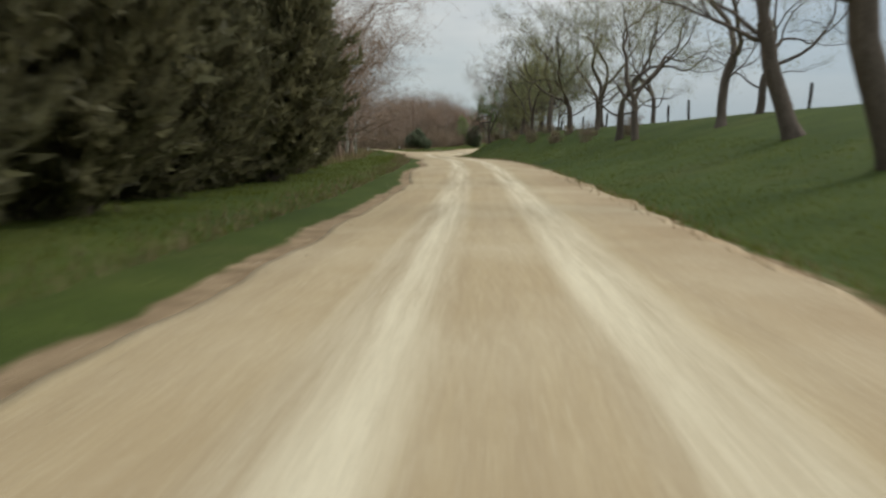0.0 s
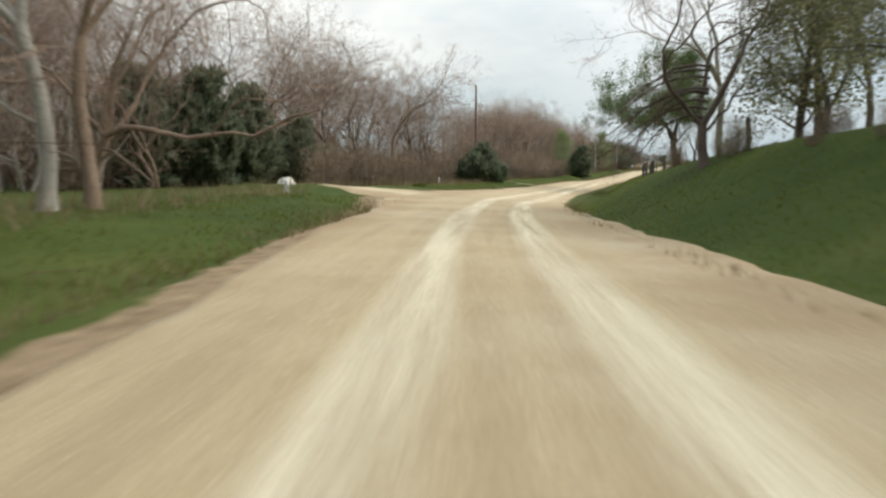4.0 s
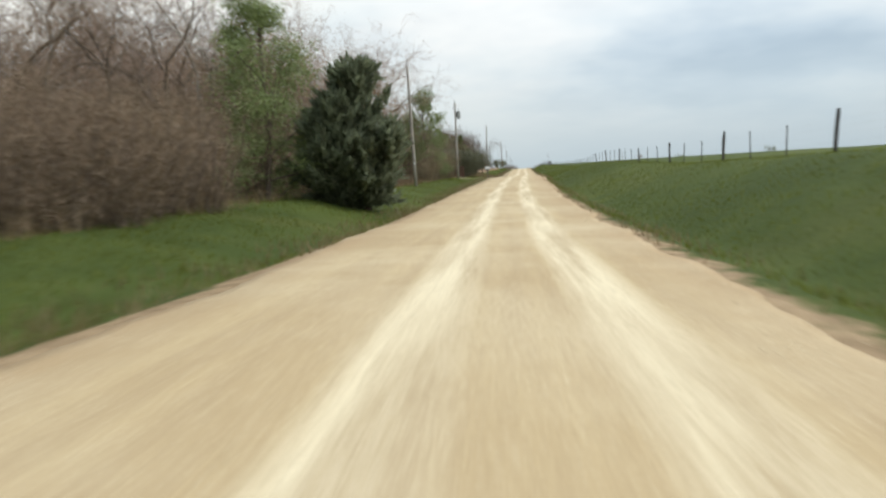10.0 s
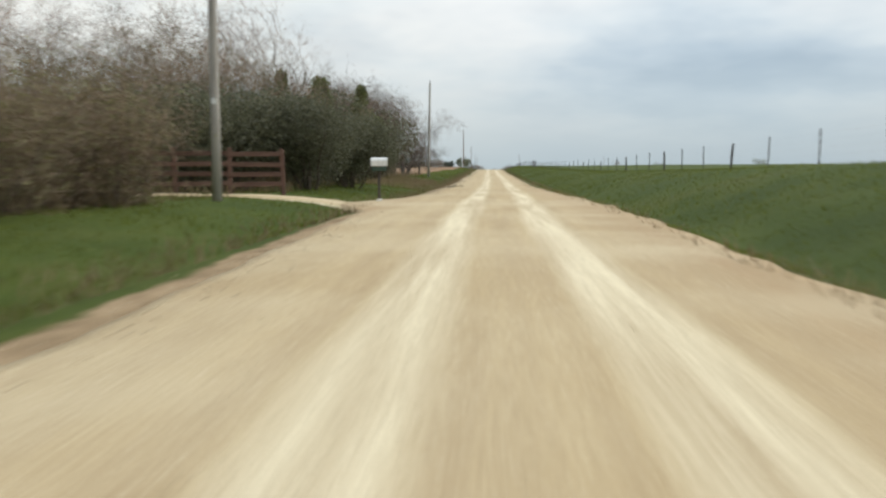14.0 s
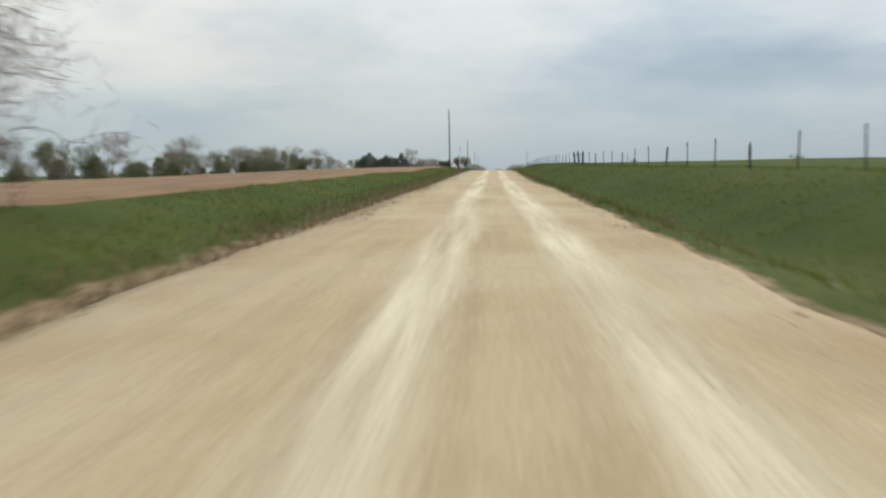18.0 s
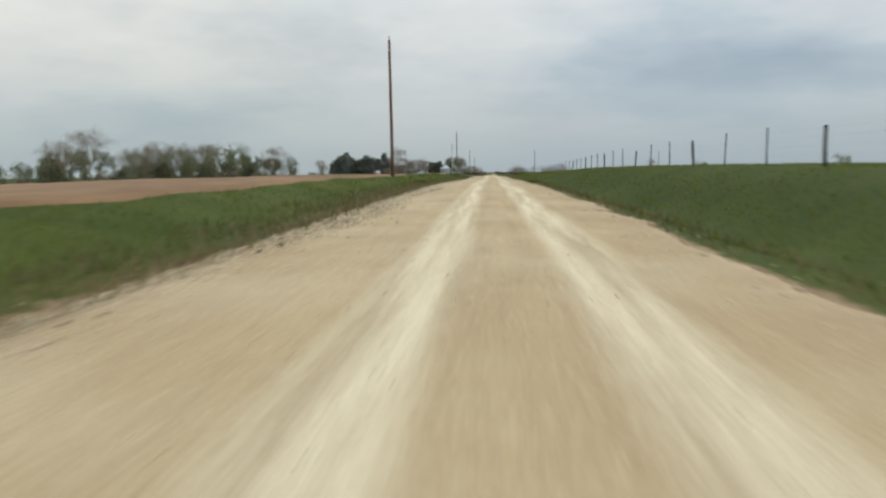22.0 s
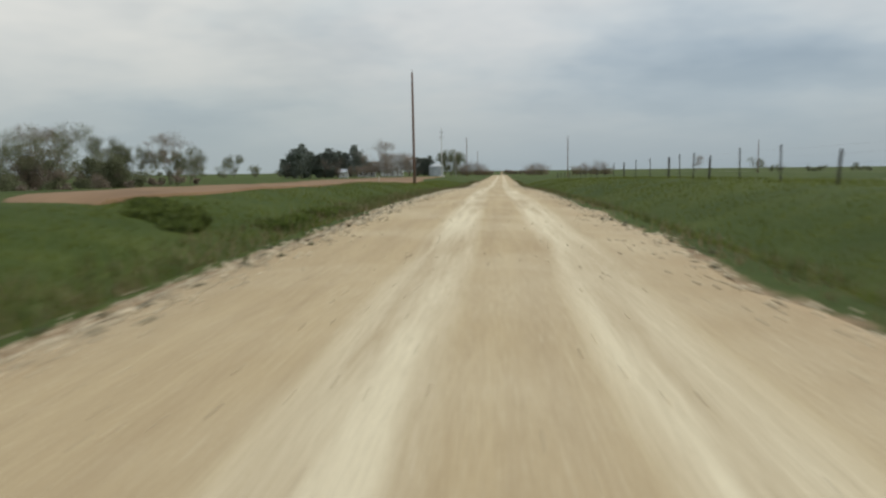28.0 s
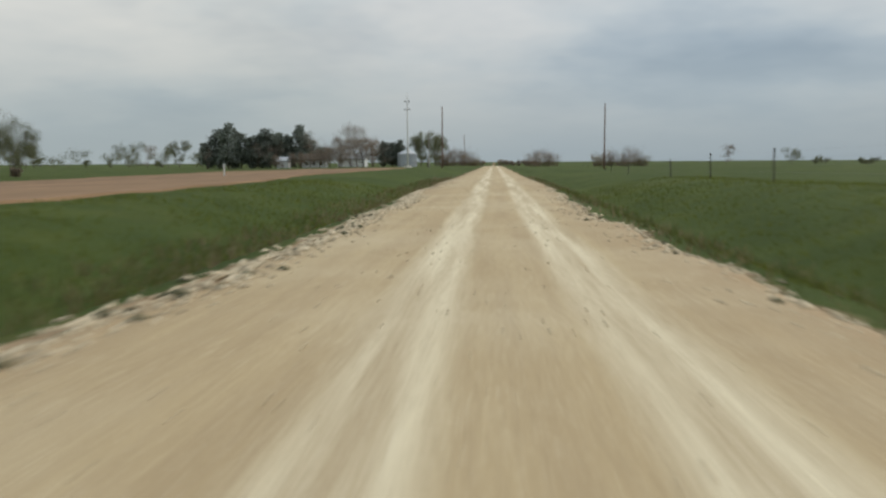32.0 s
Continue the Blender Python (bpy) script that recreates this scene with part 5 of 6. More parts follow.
# the fence along the bank: y, distance out
FENCE = np.array([(-700, 16.8), (-556, 16.6), (-525, 13.0), (-500, 9.8), (-472, 7.9), (-455, 8.6), (-440, 9.3), (-406, 10.1), (-330, 10.0), (-237, 8.7), (-150, 8.15), (-45, 8.7), (-25, 9.0), (18, 9.1), (42, 9.3), (80, 12.0), (130, 17.5), (300, 30)])
fence = thing("wire_fence", "barbed wire fence on wooden and thin steel posts", "fence")
wood_posts = []
for k in range(4):
    r = np.random.RandomState(300 + k)
    rows = [(0.085, -0.25), (0.082, 0.3), (0.075 + 0.01 * k, 0.8), (0.078, 1.15), (0.06, 1.22 + 0.03 * k)]
    me = turned("post", rows, 9)
    for v in me.vertices:
        v.co.x += 0.02 * math.sin(v.co.z * 3 + k) + r.uniform(-0.006, 0.006)
        v.co.y += r.uniform(-0.008, 0.008)
    wood_posts.append(me)
steel_post = block("metal_post", (0.045, 0.012, 1.5), (0, 0, 0.52), 0.004)
sp2 = block("metal_post_rib", (0.010, 0.04, 1.5), (0, 0.024, 0.52), 0.003)
bmj = bmesh.new()
bmj.from_mesh(steel_post)
bmj.from_mesh(sp2)
bmj.to_mesh(steel_post)
bmj.free()
steel_post.materials.append(M_STEEL)
rng = np.random.RandomState(42)
# the wooden posts stand about twelve metres apart, with two steel ones between
woody = [-660.0]
for a, b_ in ((-660, -560.5), (-560.5, -556), (-556, -469.9), (-469.9, -418.2), (-418.2, -393.7), (-393.7, -332.3), (-332.3, -319.6), (-319.6, -236.9), (-236.9, -200.2), (-200.2, -152.7), (-152.7, -47.9), (-47.9, -40.4), (-40.4, -25.7), (-25.7, -10.8), (-10.8, 3.6), (3.6, 18.1)):
    gap = 6.0 if a < -470 else 12.0
    k = max(1, round((b_ - a) / gap))
    woody += [a + (b_ - a) * (q + 1) / k for q in range(k)]
woody = [q for q in woody if q < 19] + [41, 63, 82, 100, 128, 150, 176, 205]
line_pts = []
for fk, wy in enumerate(woody):
    between = [] if wy < -470 or wy > 20 or fk + 1 >= len(woody) else [wy + (woody[fk + 1] - wy) * q / 3 for q in (1, 2)]
    for fy, wooden in [(wy, True)] + [(q, False) for q in between]:
        x, y, z = beside(fy, float(np.interp(fy, FENCE[:, 0], FENCE[:, 1])))
        line_pts.append((x, y, z))
        if wooden:
            m = pose(x, y, z, rng.uniform(-5, 5), rng.uniform(-5, 5), rng.uniform(0, 360))
            s = rng.uniform(0.92, 1.15) * (0.74 if wy > -330 else 0.9 if wy > -440 else 1.0)
            thick = 1.0 if wy < -440 else 0.68 if wy < 20 else 0.5
            part("post", wood_posts[rng.randint(4)], M_POST, fence, "", m @ Matrix.Diagonal((s * thick, s * thick, s, 1)))
        else:
            part("metal_post", steel_post, M_STEEL, fence, "", pose(x, y, z, rng.uniform(-2, 2), rng.uniform(-2, 2), 0) @ Matrix.Diagonal((1, 1, 0.86, 1)))
# braced pairs of heavier posts
for by in (-469.3, -472.5, -480.8, -203.4, -200.6, -197.2):
    x, y, z = beside(by, float(np.interp(by, FENCE[:, 0], FENCE[:, 1])))
    part("post", wood_posts[1], M_POST, fence, "", pose(x, y, z - 0.02, rng.uniform(-6, 6), rng.uniform(-6, 6), 40) @ Matrix.Diagonal((1.1, 1.1, 0.98, 1)))
x1, y1, z1 = beside(-469.3, float(np.interp(-469.3, FENCE[:, 0], FENCE[:, 1])))
x2, y2, z2 = beside(-472.5, float(np.interp(-472.5, FENCE[:, 0], FENCE[:, 1])))
part("brace", tubes("brace", [(np.array([(x1, y1, z1 + 0.95), (x2, y2, z2 + 0.85)]), (0.06, 0.06), 7)]), M_POST, fence, "grey wooden brace rail")
for ya, yb in ((-203.4, -200.6), (-200.6, -197.2)):
    (x1, y1, z1), (x2, y2, z2) = (beside(q, float(np.interp(q, FENCE[:, 0], FENCE[:, 1]))) for q in (ya, yb))
    part("brace", tubes("brace", [(np.array([(x1, y1, z1 + 0.92), (x2, y2, z2 + 0.86)]), (0.032, 0.032), 7)]), M_POST, fence)
for hz in (0.30, 0.52, 0.74, 0.94):
    pts = np.array([(x, y, z + hz) for x, y, z in line_pts])
    part("wire", tubes("wire", [(pts, np.full(len(pts), 0.0012), 3)]), M_WIRE, fence, "thin galvanised barbed wire" if hz < 0.4 else "")

# the mailbox
M_TRAY = plain_noisy("green_paint", (0.03, 0.05, 0.04), (0.05, 0.08, 0.06), 4.0, 0.5, bump=0.05)
mx, my = -2.75, -325.2
box = thing("mailbox", "white rounded mailbox on a green stand beside the drive", "mailbox", m=pose(mx, my, ground_at(mx, my), 0, 0, 8))
prof = [(-0.16, 0.0), (0.16, 0.0), (0.16, 0.16)] + [(0.16 * math.cos(a), 0.16 + 0.13 * math.sin(a)) for a in np.linspace(0.3, math.pi - 0.3, 7)] + [(-0.16, 0.16)]
n = len(prof)
V = [(-0.28, a, 1.32 + b) for a, b in prof] + [(0.28, a, 1.32 + b) for a, b in prof]
F = [tuple(range(n)), tuple(reversed(range(n, 2 * n)))] + [(k, n + k, n + (k + 1) % n, (k + 1) % n) for k in range(n)]
shell = part("box", mesh_of("box", [(x, y, z) for x, y, z in V], F), M_WHITE, box, "white painted steel box")
part("flap", block("flap", (0.015, 0.30, 0.26), (0.29, 0, 1.45), 0.01), M_WHITE, shell, "white hinged flap")
part("tray", block("tray", (0.50, 0.30, 0.16), (0, 0, 1.22), 0.02), M_TRAY, box, "dark green tray under the box")
part("post", block("post", (0.10, 0.10, 1.25), (0, 0, 0.53), 0.01), M_POST, box, "short weathered post")
part("stone", turned("stone", [(0.12, -0.05), (0.15, 0.08), (0.10, 0.17), (0.04, 0.21)], 7), M_STONE, box, "pale stone at the foot")

# rock, stubs and leaning posts by the side road


def boulder(x, y, size, seed, label):
    r = np.random.RandomState(seed)
    bm = bmesh.new()
    bmesh.ops.create_icosphere(bm, subdivisions=3, radius=1.0)
    for v in bm.verts:
        d = v.co.normalized()
        k = 1 + 0.16 * math.sin(d.x * 4 + seed) + 0.12 * math.sin(d.y * 5 + 2 * seed) + 0.10 * math.sin(d.z * 6 + seed) + r.uniform(-0.03, 0.03)
        v.co = Vector((d.x * size[0] * k, d.y * size[1] * k, d.z * size[2] * k))
    me = bpy.data.meshes.new("boulder")
    bm.to_mesh(me)
    bm.free()
    me.materials.append(M_STONE)
    ob = new("boulder", me)
    ob.matrix_basis = pose(x, y, ground_at(x, y) + size[2] * 0.45, 0, 0, seed * 40)
    return tagged(ob, label, "boulder")


boulder(-4.36, -502.44, (0.62, 0.45, 0.34), 2, "pale limestone boulder in the grass by the side road")
boulder(-3.5, -503.0, (0.3, 0.25, 0.14), 3, "small flat pale stone beside the boulder")


def stub(x, y, h, r, mat, label, lean=(0, 0)):
    me = turned("stub_post", [(r * 1.1, -0.2), (r, 0.2), (r * 0.92, h * 0.7), (r * 0.95, h - 0.05), (r * 0.6, h)], 9)
    me.materials.append(mat)
    ob = new("stub_post", me)
    ob.matrix_basis = pose(x, y, ground_at(x, y), *lean, 0)
    return tagged(ob, label, "post")


stub(1.02, -511.65, 0.55, 0.11, M_WHITE, "short white painted marker post in the grass", (4, 5))
stub(-4.6, -475.5, 0.62, 0.08, M_WHITE, "short white marker post before the thicket")
stub(-8.55, -446.0, 3.05, 0.14, M_BARK_PALE, "tall pale broken post at the thicket", (1, 2))
stub(-8.85, -445.8, 2.85, 0.10, M_BARK_PALE, "weathered grey post leaning on the tall one", (0, 3))
stub(-6.6, -268.0, 1.25, 0.09, M_POST, "grey fence post under the bare tree")
stub(-7.8, -274.0, 1.25, 0.09, M_POST, "grey fence post under the bare tree", (3, 2))
stub(-21.5, 62.0, 1.0, 0.07, M_WHITE, "small pale post at the edge of the field")

# the corral beside the drive
corral = thing("board_fence", "red-brown board corral fence beside the drive", "fence")
c_pts = [(-5.9 - 1.75 * k, -326.0 - 0.25 * k - 0.02 * k * k) for k in range(11)]
post_me = block("post", (0.15, 0.15, 1.75), (0, 0, 0.68), 0.02)
for k, (x, y) in enumerate(c_pts):
    part("post", post_me, M_CORRAL, corral, "", pose(x, y, ground_at(x, y), rng.uniform(-2, 2), rng.uniform(-2, 2), 12))
for k in range(len(c_pts) - 1):
    (xa, ya), (xb, yb) = c_pts[k], c_pts[k + 1]
    ln = math.hypot(xb - xa, yb - ya)
    for hz in (0.35, 0.68, 1.01, 1.36):
        m = pose((xa + xb) / 2, (ya + yb) / 2 - 0.10, (ground_at(xa, ya) + ground_at(xb, yb)) / 2 + hz, rng.uniform(-1, 1), rng.uniform(-1, 1), math.degrees(math.atan2(yb - ya, xb - xa)))
        part("board", block("board", (ln + 0.1, 0.035, 0.15), bevel=0.006), M_CORRAL, corral, "", m)


def gabled(name, label, category, x, y, turn, length, depth, eaves, ridge, wall_mat, roof_mat, openings, trim=None, hip=0.0):
    """A building with board walls, a gabled roof with overhang, and framed openings: (side, along, width, height, sill, kind)."""
    z0 = min(ground_at(x + a, y + b) for a in (-depth / 2, depth / 2) for b in (-length / 2, length / 2))
    b = thing(name, label, category, m=pose(x, y, z0 - 0.1, 0, 0, turn))
    hl, hd, t = length / 2, depth / 2, 0.14
    for s, nm in ((-1, "wall"), (1, "wall")):
        part(nm, block(nm, (length, t, eaves), (0, s * (hd - t / 2), eaves / 2), 0.01), wall_mat, b)
        V = [(s * (hl - t), -hd + t, 0), (s * (hl - t), hd - t, 0), (s * (hl - t), hd - t, eaves), (s * (hl - t), 0, ridge - 0.05), (s * (hl - t), -hd + t, eaves)]
        V += [(s * hl, a, c) for _, a, c in V]
        part("gable", mesh_of("gable", V, [(0, 1, 2, 3, 4), (9, 8, 7, 6, 5)] + [(k, (k + 1) % 5, 5 + (k + 1) % 5, 5 + k) for k in range(5)]), wall_mat, b)
        run = math.hypot(hd, ridge - eaves)
        slab = (length + 0.7, run + 0.45, 0.12)
        tilt = math.degrees(math.atan2(ridge - eaves, hd))
        if not hip:
            part("roof", block("roof", slab, bevel=0.02), roof_mat, b, "", pose(0, s * (hd / 2 + 0.15), (eaves + ridge) / 2 + 0.02, -s * tilt, 0, 0))
        else:
            part("fascia", block("fascia", (length + 0.8, 0.05, 0.18), (0, s * (hd + 0.43), eaves - 0.02), 0.01), M_WHITE, b, "pale board under the eaves")
    if hip:
        ex, ey = hl + 0.4, hd + 0.4
        V = [(-ex, -ey, eaves + k) for k in (0, 0.12)] + [(ex, -ey, eaves + k) for k in (0, 0.12)] + [(ex, ey, eaves + k) for k in (0, 0.12)] + [(-ex, ey, eaves + k) for k in (0, 0.12)] + [(-hl + hip, 0, ridge + 0.15), (hl - hip, 0, ridge + 0.15)]
        part("roof", mesh_of("roof", V, [(0, 2, 3, 1), (2, 4, 5, 3), (4, 6, 7, 5), (6, 0, 1, 7), (1, 3, 9, 8), (5, 7, 8, 9), (3, 5, 9), (7, 1, 8), (0, 6, 4, 2)]), roof_mat, b, "low hipped dark roof")
    for side, along, w, h, sill, kind in openings:
        d = part("door" if kind == "door" else "window", block("leaf", (w, 0.05, h), (0, 0, h / 2), 0.01), M_WHITE if kind == "door" else M_GLASS, b, "white boarded door" if kind == "door" else "dark pane", pose(along, side * (hd + 0.03), sill))
        for px, pz, sx, sz in ((-w / 2, h / 2, 0.12, h + 0.12), (w / 2, h / 2, 0.12, h + 0.12), (0, 0, w, 0.12), (0, h, w, 0.12)):
            part("frame", block("frame", (sx, 0.06, sz), (px, side * 0.045, pz), 0.008), trim or M_WHITE, d)
        if kind == "door":
            for sg in (-1, 1):
                for zc in (0.27, 0.73):
                    part("cross_brace", block("cross_brace", (math.hypot(w, h / 2) - 0.25, 0.04, 0.095), (0, side * (0.05 + 0.003 * sg), h * zc), 0.006, Matrix.Rotation(sg * math.atan2(h / 2, w), 4, "Y")), trim or M_BARN, d)
            part("rail", block("rail", (w, 0.04, 0.12), (0, side * 0.058, h / 2), 0.006), trim or M_BARN, d)
    return b


gabled("barn", "low red-brown board barn with a cross-braced white door", "barn", -27.6, -317.8, 21, 13.5, 7.0, 3.1, 4.8, M_BARN, M_DARKROOF, [(-1, 0.2, 1.75, 2.3, 0.6, "door"), (-1, -3.9, 0.9, 0.8, 1.3, "window")], M_BARN, 4.6)

# an open lean-to with a pale lintel, a dark blue barrel under it and some scraps on the ground
M_BLUE = plain_noisy("blue_plastic", (0.03, 0.045, 0.085), (0.05, 0.07, 0.12), 3.0, 0.45, bump=0.05)
lean = thing("lean_to", "open wooden lean-to with a pale lintel and dark roof", "shed", m=pose(-22.6, -353.4, ground_at(-22.6, -353.4) - 0.05, 0, 0, 24) @ Matrix.Scale(0.68, 4))
for sx in (-1.5, 0.0, 1.5):
    part("post", block("post", (0.14, 0.14, 2.1), (sx, -1.2, 1.05), 0.01), M_BARK_PALE, lean, "pale weathered post")
    part("post", block("post", (0.14, 0.14, 2.7), (sx, 1.2, 1.35), 0.01), M_POST, lean)
part("lintel", block("lintel", (3.5, 0.08, 0.22), (0, -1.31, 2.05), 0.01), M_WHITE, lean, "pale painted lintel board")
part("back_wall", block("back_wall", (3.2, 0.06, 2.6), (0, 1.32, 1.3), 0.01), M_BARN, lean)
part("roof", block("roof", (4.0, 3.2, 0.09), (0, 0, 2.48), 0.01, Matrix.Rotation(math.radians(13), 4, "X")), M_DARKROOF, lean)
barrel = new("barrel", turned("barrel", [(0.27, 0.0), (0.29, 0.05), (0.29, 0.28), (0.31, 0.31), (0.29, 0.34), (0.29, 0.58), (0.31, 0.61), (0.29, 0.64), (0.29, 0.86), (0.25, 0.9)], 20))
barrel.data.materials.append(M_BLUE)
bx0, by0 = -21.4, -354.9
barrel.matrix_basis = pose(bx0, by0, ground_at(bx0, by0) - 0.02)
tagged(barrel, "dark blue plastic barrel standing before the lean-to", "barrel")
for k, (sx, sy) in enumerate([(-11.3, -372.2), (-10.4, -371.4), (-13.6, -364.8)]):
    me = block("scrap", (0.34 - 0.05 * k, 0.22, 0.14), (0, 0, 0.06), 0.03)
    me.materials.append(M_WHITE)
    sc = new("scrap", me)
    sc.matrix_basis = pose(sx, sy, ground_at(sx, sy), 8 * k, 5, 40 * k)
    tagged(sc, "small white scrap lying in the grass", "scrap")
gabled("farmhouse", "pale farmhouse with grey metal roof behind the corral", "house", -26.0, -301.0, 70, 12, 8, 3.0, 5.2, M_WHITE, M_ROOF, [(-1, -3.0, 1.0, 1.3, 1.0, "window"), (-1, 0.5, 1.0, 1.3, 1.0, "window"), (1, 2.0, 1.0, 1.3, 1.0, "window")])
gabled("farmhouse", "small white farmhouse among the evergreens", "house", -53.0, 232.5, 4, 7, 5, 2.4, 4.0, M_WHITE, M_DARKROOF, [(-1, -2.1, 0.9, 1.1, 0.8, "window"), (-1, 0.0, 0.9, 1.1, 0.8, "window"), (-1, 2.1, 0.9, 1.1, 0.8, "window")])
gabled("shed", "small white shed among the evergreens", "shed", -62.0, 231.0, 0, 3.4, 3.0, 2.3, 3.3, M_WHITE, M_ROOF, [(-1, 0.0, 0.9, 1.8, 0.05, "door")])
gabled("shed", "white shed behind the bare trees of the farm", "shed", -47.0, 262.0, 0, 9, 6, 2.8, 4.2, M_WHITE, M_ROOF, [(-1, 0.0, 1.6, 2.1, 0.05, "door")])

# the grain bin
bx, by = -25.3, 231.0
gbin = thing("grain_bin", "round galvanised grain bin with a conical roof", "grain bin", m=pose(bx, by, ground_at(bx, by) - 0.1))
for k in range(4):
    part("ring", turned("ring", [(2.85, 0.95 * k), (2.89, 0.95 * k + 0.06), (2.85, 0.95 * k + 0.16), (2.88, 0.95 * k + 0.5), (2.85, 0.95 * k + 0.93)], 40, False), M_TIN, gbin)
bin_roof = part("roof", turned("roof", [(3.05, 3.72), (3.05, 3.80), (0.45, 5.0), (0.42, 5.18), (0.05, 5.3)], 28, True, False), M_ROOF, gbin, "pale conical metal roof")
part("hatch", turned("hatch", [(0.3, 5.25), (0.3, 5.4), (0.1, 5.45)], 12), M_TIN, bin_roof)
part("door", block("door", (0.9, 0.06, 1.5), (0, -2.9, 1.2), 0.02), M_GREY, gbin, "grey steel hatch door")


# ---- side road, drives and fields ----
def strip(name, spine, widths, mat, label, category, lift=0.02, cols=13, seed=1):
    """A ribbon of gravel or soil along a spine, laid on the ground with ragged edges."""
    spine = np.array(spine, float)
    s = np.concatenate([[0], np.cumsum(np.linalg.norm(np.diff(spine, axis=0), axis=1))])
    t = np.arange(0, s[-1], 0.5)
    px, py, w = np.interp(t, s, spine[:, 0]), np.interp(t, s, spine[:, 1]), np.interp(t, s, widths)
    tx, ty = np.gradient(px), np.gradient(py)
    ln = np.hypot(tx, ty)
    f = np.concatenate([[-1.1, -1], np.linspace(-0.92, 0.92, cols), [1, 1.1]])
    wl_ = w + 0.25 * ripple(t, 0 * t, 5.0, seed)
    U = f[None, :] * wl_[:, None] / 2
    X, Y = px[:, None] - ty[:, None] / ln[:, None] * U, py[:, None] + tx[:, None] / ln[:, None] * U
    xm, _, cc = middle(Y)
    on_road = np.clip((3.6 - np.abs((X - xm) * cc)) / 1.2, 0, 1)
    Z = land(X, Y) + lift + 0.06 - 0.16 * on_road - 0.2 * np.maximum(np.abs(f)[None, :] - 0.95, 0) / 0.15 + 0.012 * ripple(X, Y, 1.5, seed)
    return tagged(sheet(name, X, Y, Z, mat, uv=np.stack([U, np.repeat(t[:, None], len(f), 1)], -1)), label, category, kind="structure")


strip("side_road", [(8.0, -504.6), (5.0, -505.2), (3.6, -504.9), (1.5, -504.6), (-1.0, -503.8), (-4.5, -500.6), (-9.0, -497.6), (-20.0, -494.0), (-60.0, -488.0)], [11, 10.5, 8.5, 4.8, 3.0, 2.6, 2.6, 2.6, 2.6], M_ROAD, "gravel side road leaving between grass and woods", "road", seed=51)
strip("drive", [(-1.6, -327.4), (-4.0, -327.6), (-6.5, -327.6), (-9.0, -327.9), (-13.0, -329.0)], [6.0, 3.0, 1.8, 1.5, 1.2], M_ROAD, "gravel drive to the barn yard", "road", lift=-0.03, seed=52)
strip("field_entrance", [(0.6, -452.0), (-1.3, -452.8), (-2.0, -454.4), (-2.2, -455.9), (-2.3, -457.0)], [1.5, 0.8, 0.55, 0.4, 0.15], M_ROAD, "small gravel field entrance", "road", lift=-0.045, seed=53)

FIELD_A = ([-262, -222, -206, -188, -178, -150, -125, -109, -80], [-7.7, -7.5, -6.6, -6.9, -6.8, -6.7, -7.0, -12.0, -21.0])
FIELD_B = ([-66, -60, -44, -25, -12, 4, 14, 26, 42, 66, 160], [-7.2, -7.0, -7.1, -9.0, -10.8, -9.8, -9.2, -9.9, -11.2, -14.0, -17.0])


def field(near_edge, far_edge, seed, label):
    """A sheet of tilled soil between two edges, given as y and distance from the road's middle."""
    y = np.arange(near_edge[0][0], near_edge[0][-1] + 0.1, 1.5)
    n = np.linspace(0, 1, 40)
    mx, _, mc = middle(y)
    near = np.interp(y, *near_edge) + 0.3 * ripple(y, 0 * y, 14.0, seed) + 0.2 * ripple(y, 0 * y, 4.0, seed + 3)
    far = np.interp(y, *far_edge) + 0.6 * ripple(y, 0 * y, 17.0, seed + 5)
    u = near[:, None] + (far - near)[:, None] * n[None, :] ** 1.6
    fx, fy = mx[:, None] + u / mc[:, None], np.repeat(y[:, None], len(n), 1)
    fz = land(fx, fy) + 0.07 + 0.03 * ripple(fx, fy, 3.0, seed + 1)
    rim = np.minimum(np.minimum(n, 1 - n)[None, :] * 39, np.minimum(np.arange(len(y)), np.arange(len(y))[::-1])[:, None])
    return tagged(sheet("ploughed_field", fx, fy, fz - 0.2 * (1 - np.clip(rim, 0, 1)), M_FIELD), label, "field", kind="structure")


field(FIELD_A, ([-262, -109, -80], [-100, -98, -94]), 61, "bare brown ploughed field beyond the verge")
field(FIELD_B, ([-66, -62, -44, -25, 0, 30, 160], [-8.4, -10.7, -10.9, -16.0, -32.0, -52.0, -54.0]), 71, "bare brown ploughed strip running along the green field")


def weed_clump(x, y, width, height, seed):
    """A low tussock of rank grass and weeds on one root crown."""
    r = np.random.RandomState(seed)
    n = int(700 * width)
    a, d = r.uniform(0, 6.283, n), np.sqrt(r.rand(n)) * width / 2
    base = np.stack([np.cos(a) * d * 1.4, np.sin(a) * d, np.zeros(n)], 1)
    ways = np.stack([np.cos(a) * 0.5 * d / width, np.sin(a) * 0.5 * d / width, np.full(n, 0.9)], 1)
    t = thing("weed_clump", "dark green tussock of rank grass on the verge", "weeds", "tussocks on the verge", pose(x, y, ground_at(x, y) - 0.02, 0, 0, 90 + 20 * math.sin(seed)))
    part("foliage", flakes("foliage", base, height * (1 - 0.5 * (d / width) ** 2), r, 1.0, 0.3, 3, ways), M_TUSSOCK, t)["kind"] = "stuff"
    part("root_crown", turned("root_crown", [(width * 0.42, -0.05), (width * 0.40, 0.03), (width * 0.25, 0.09), (0.03, 0.11)], 9), M_CLOD, t, "dark matted root crown")


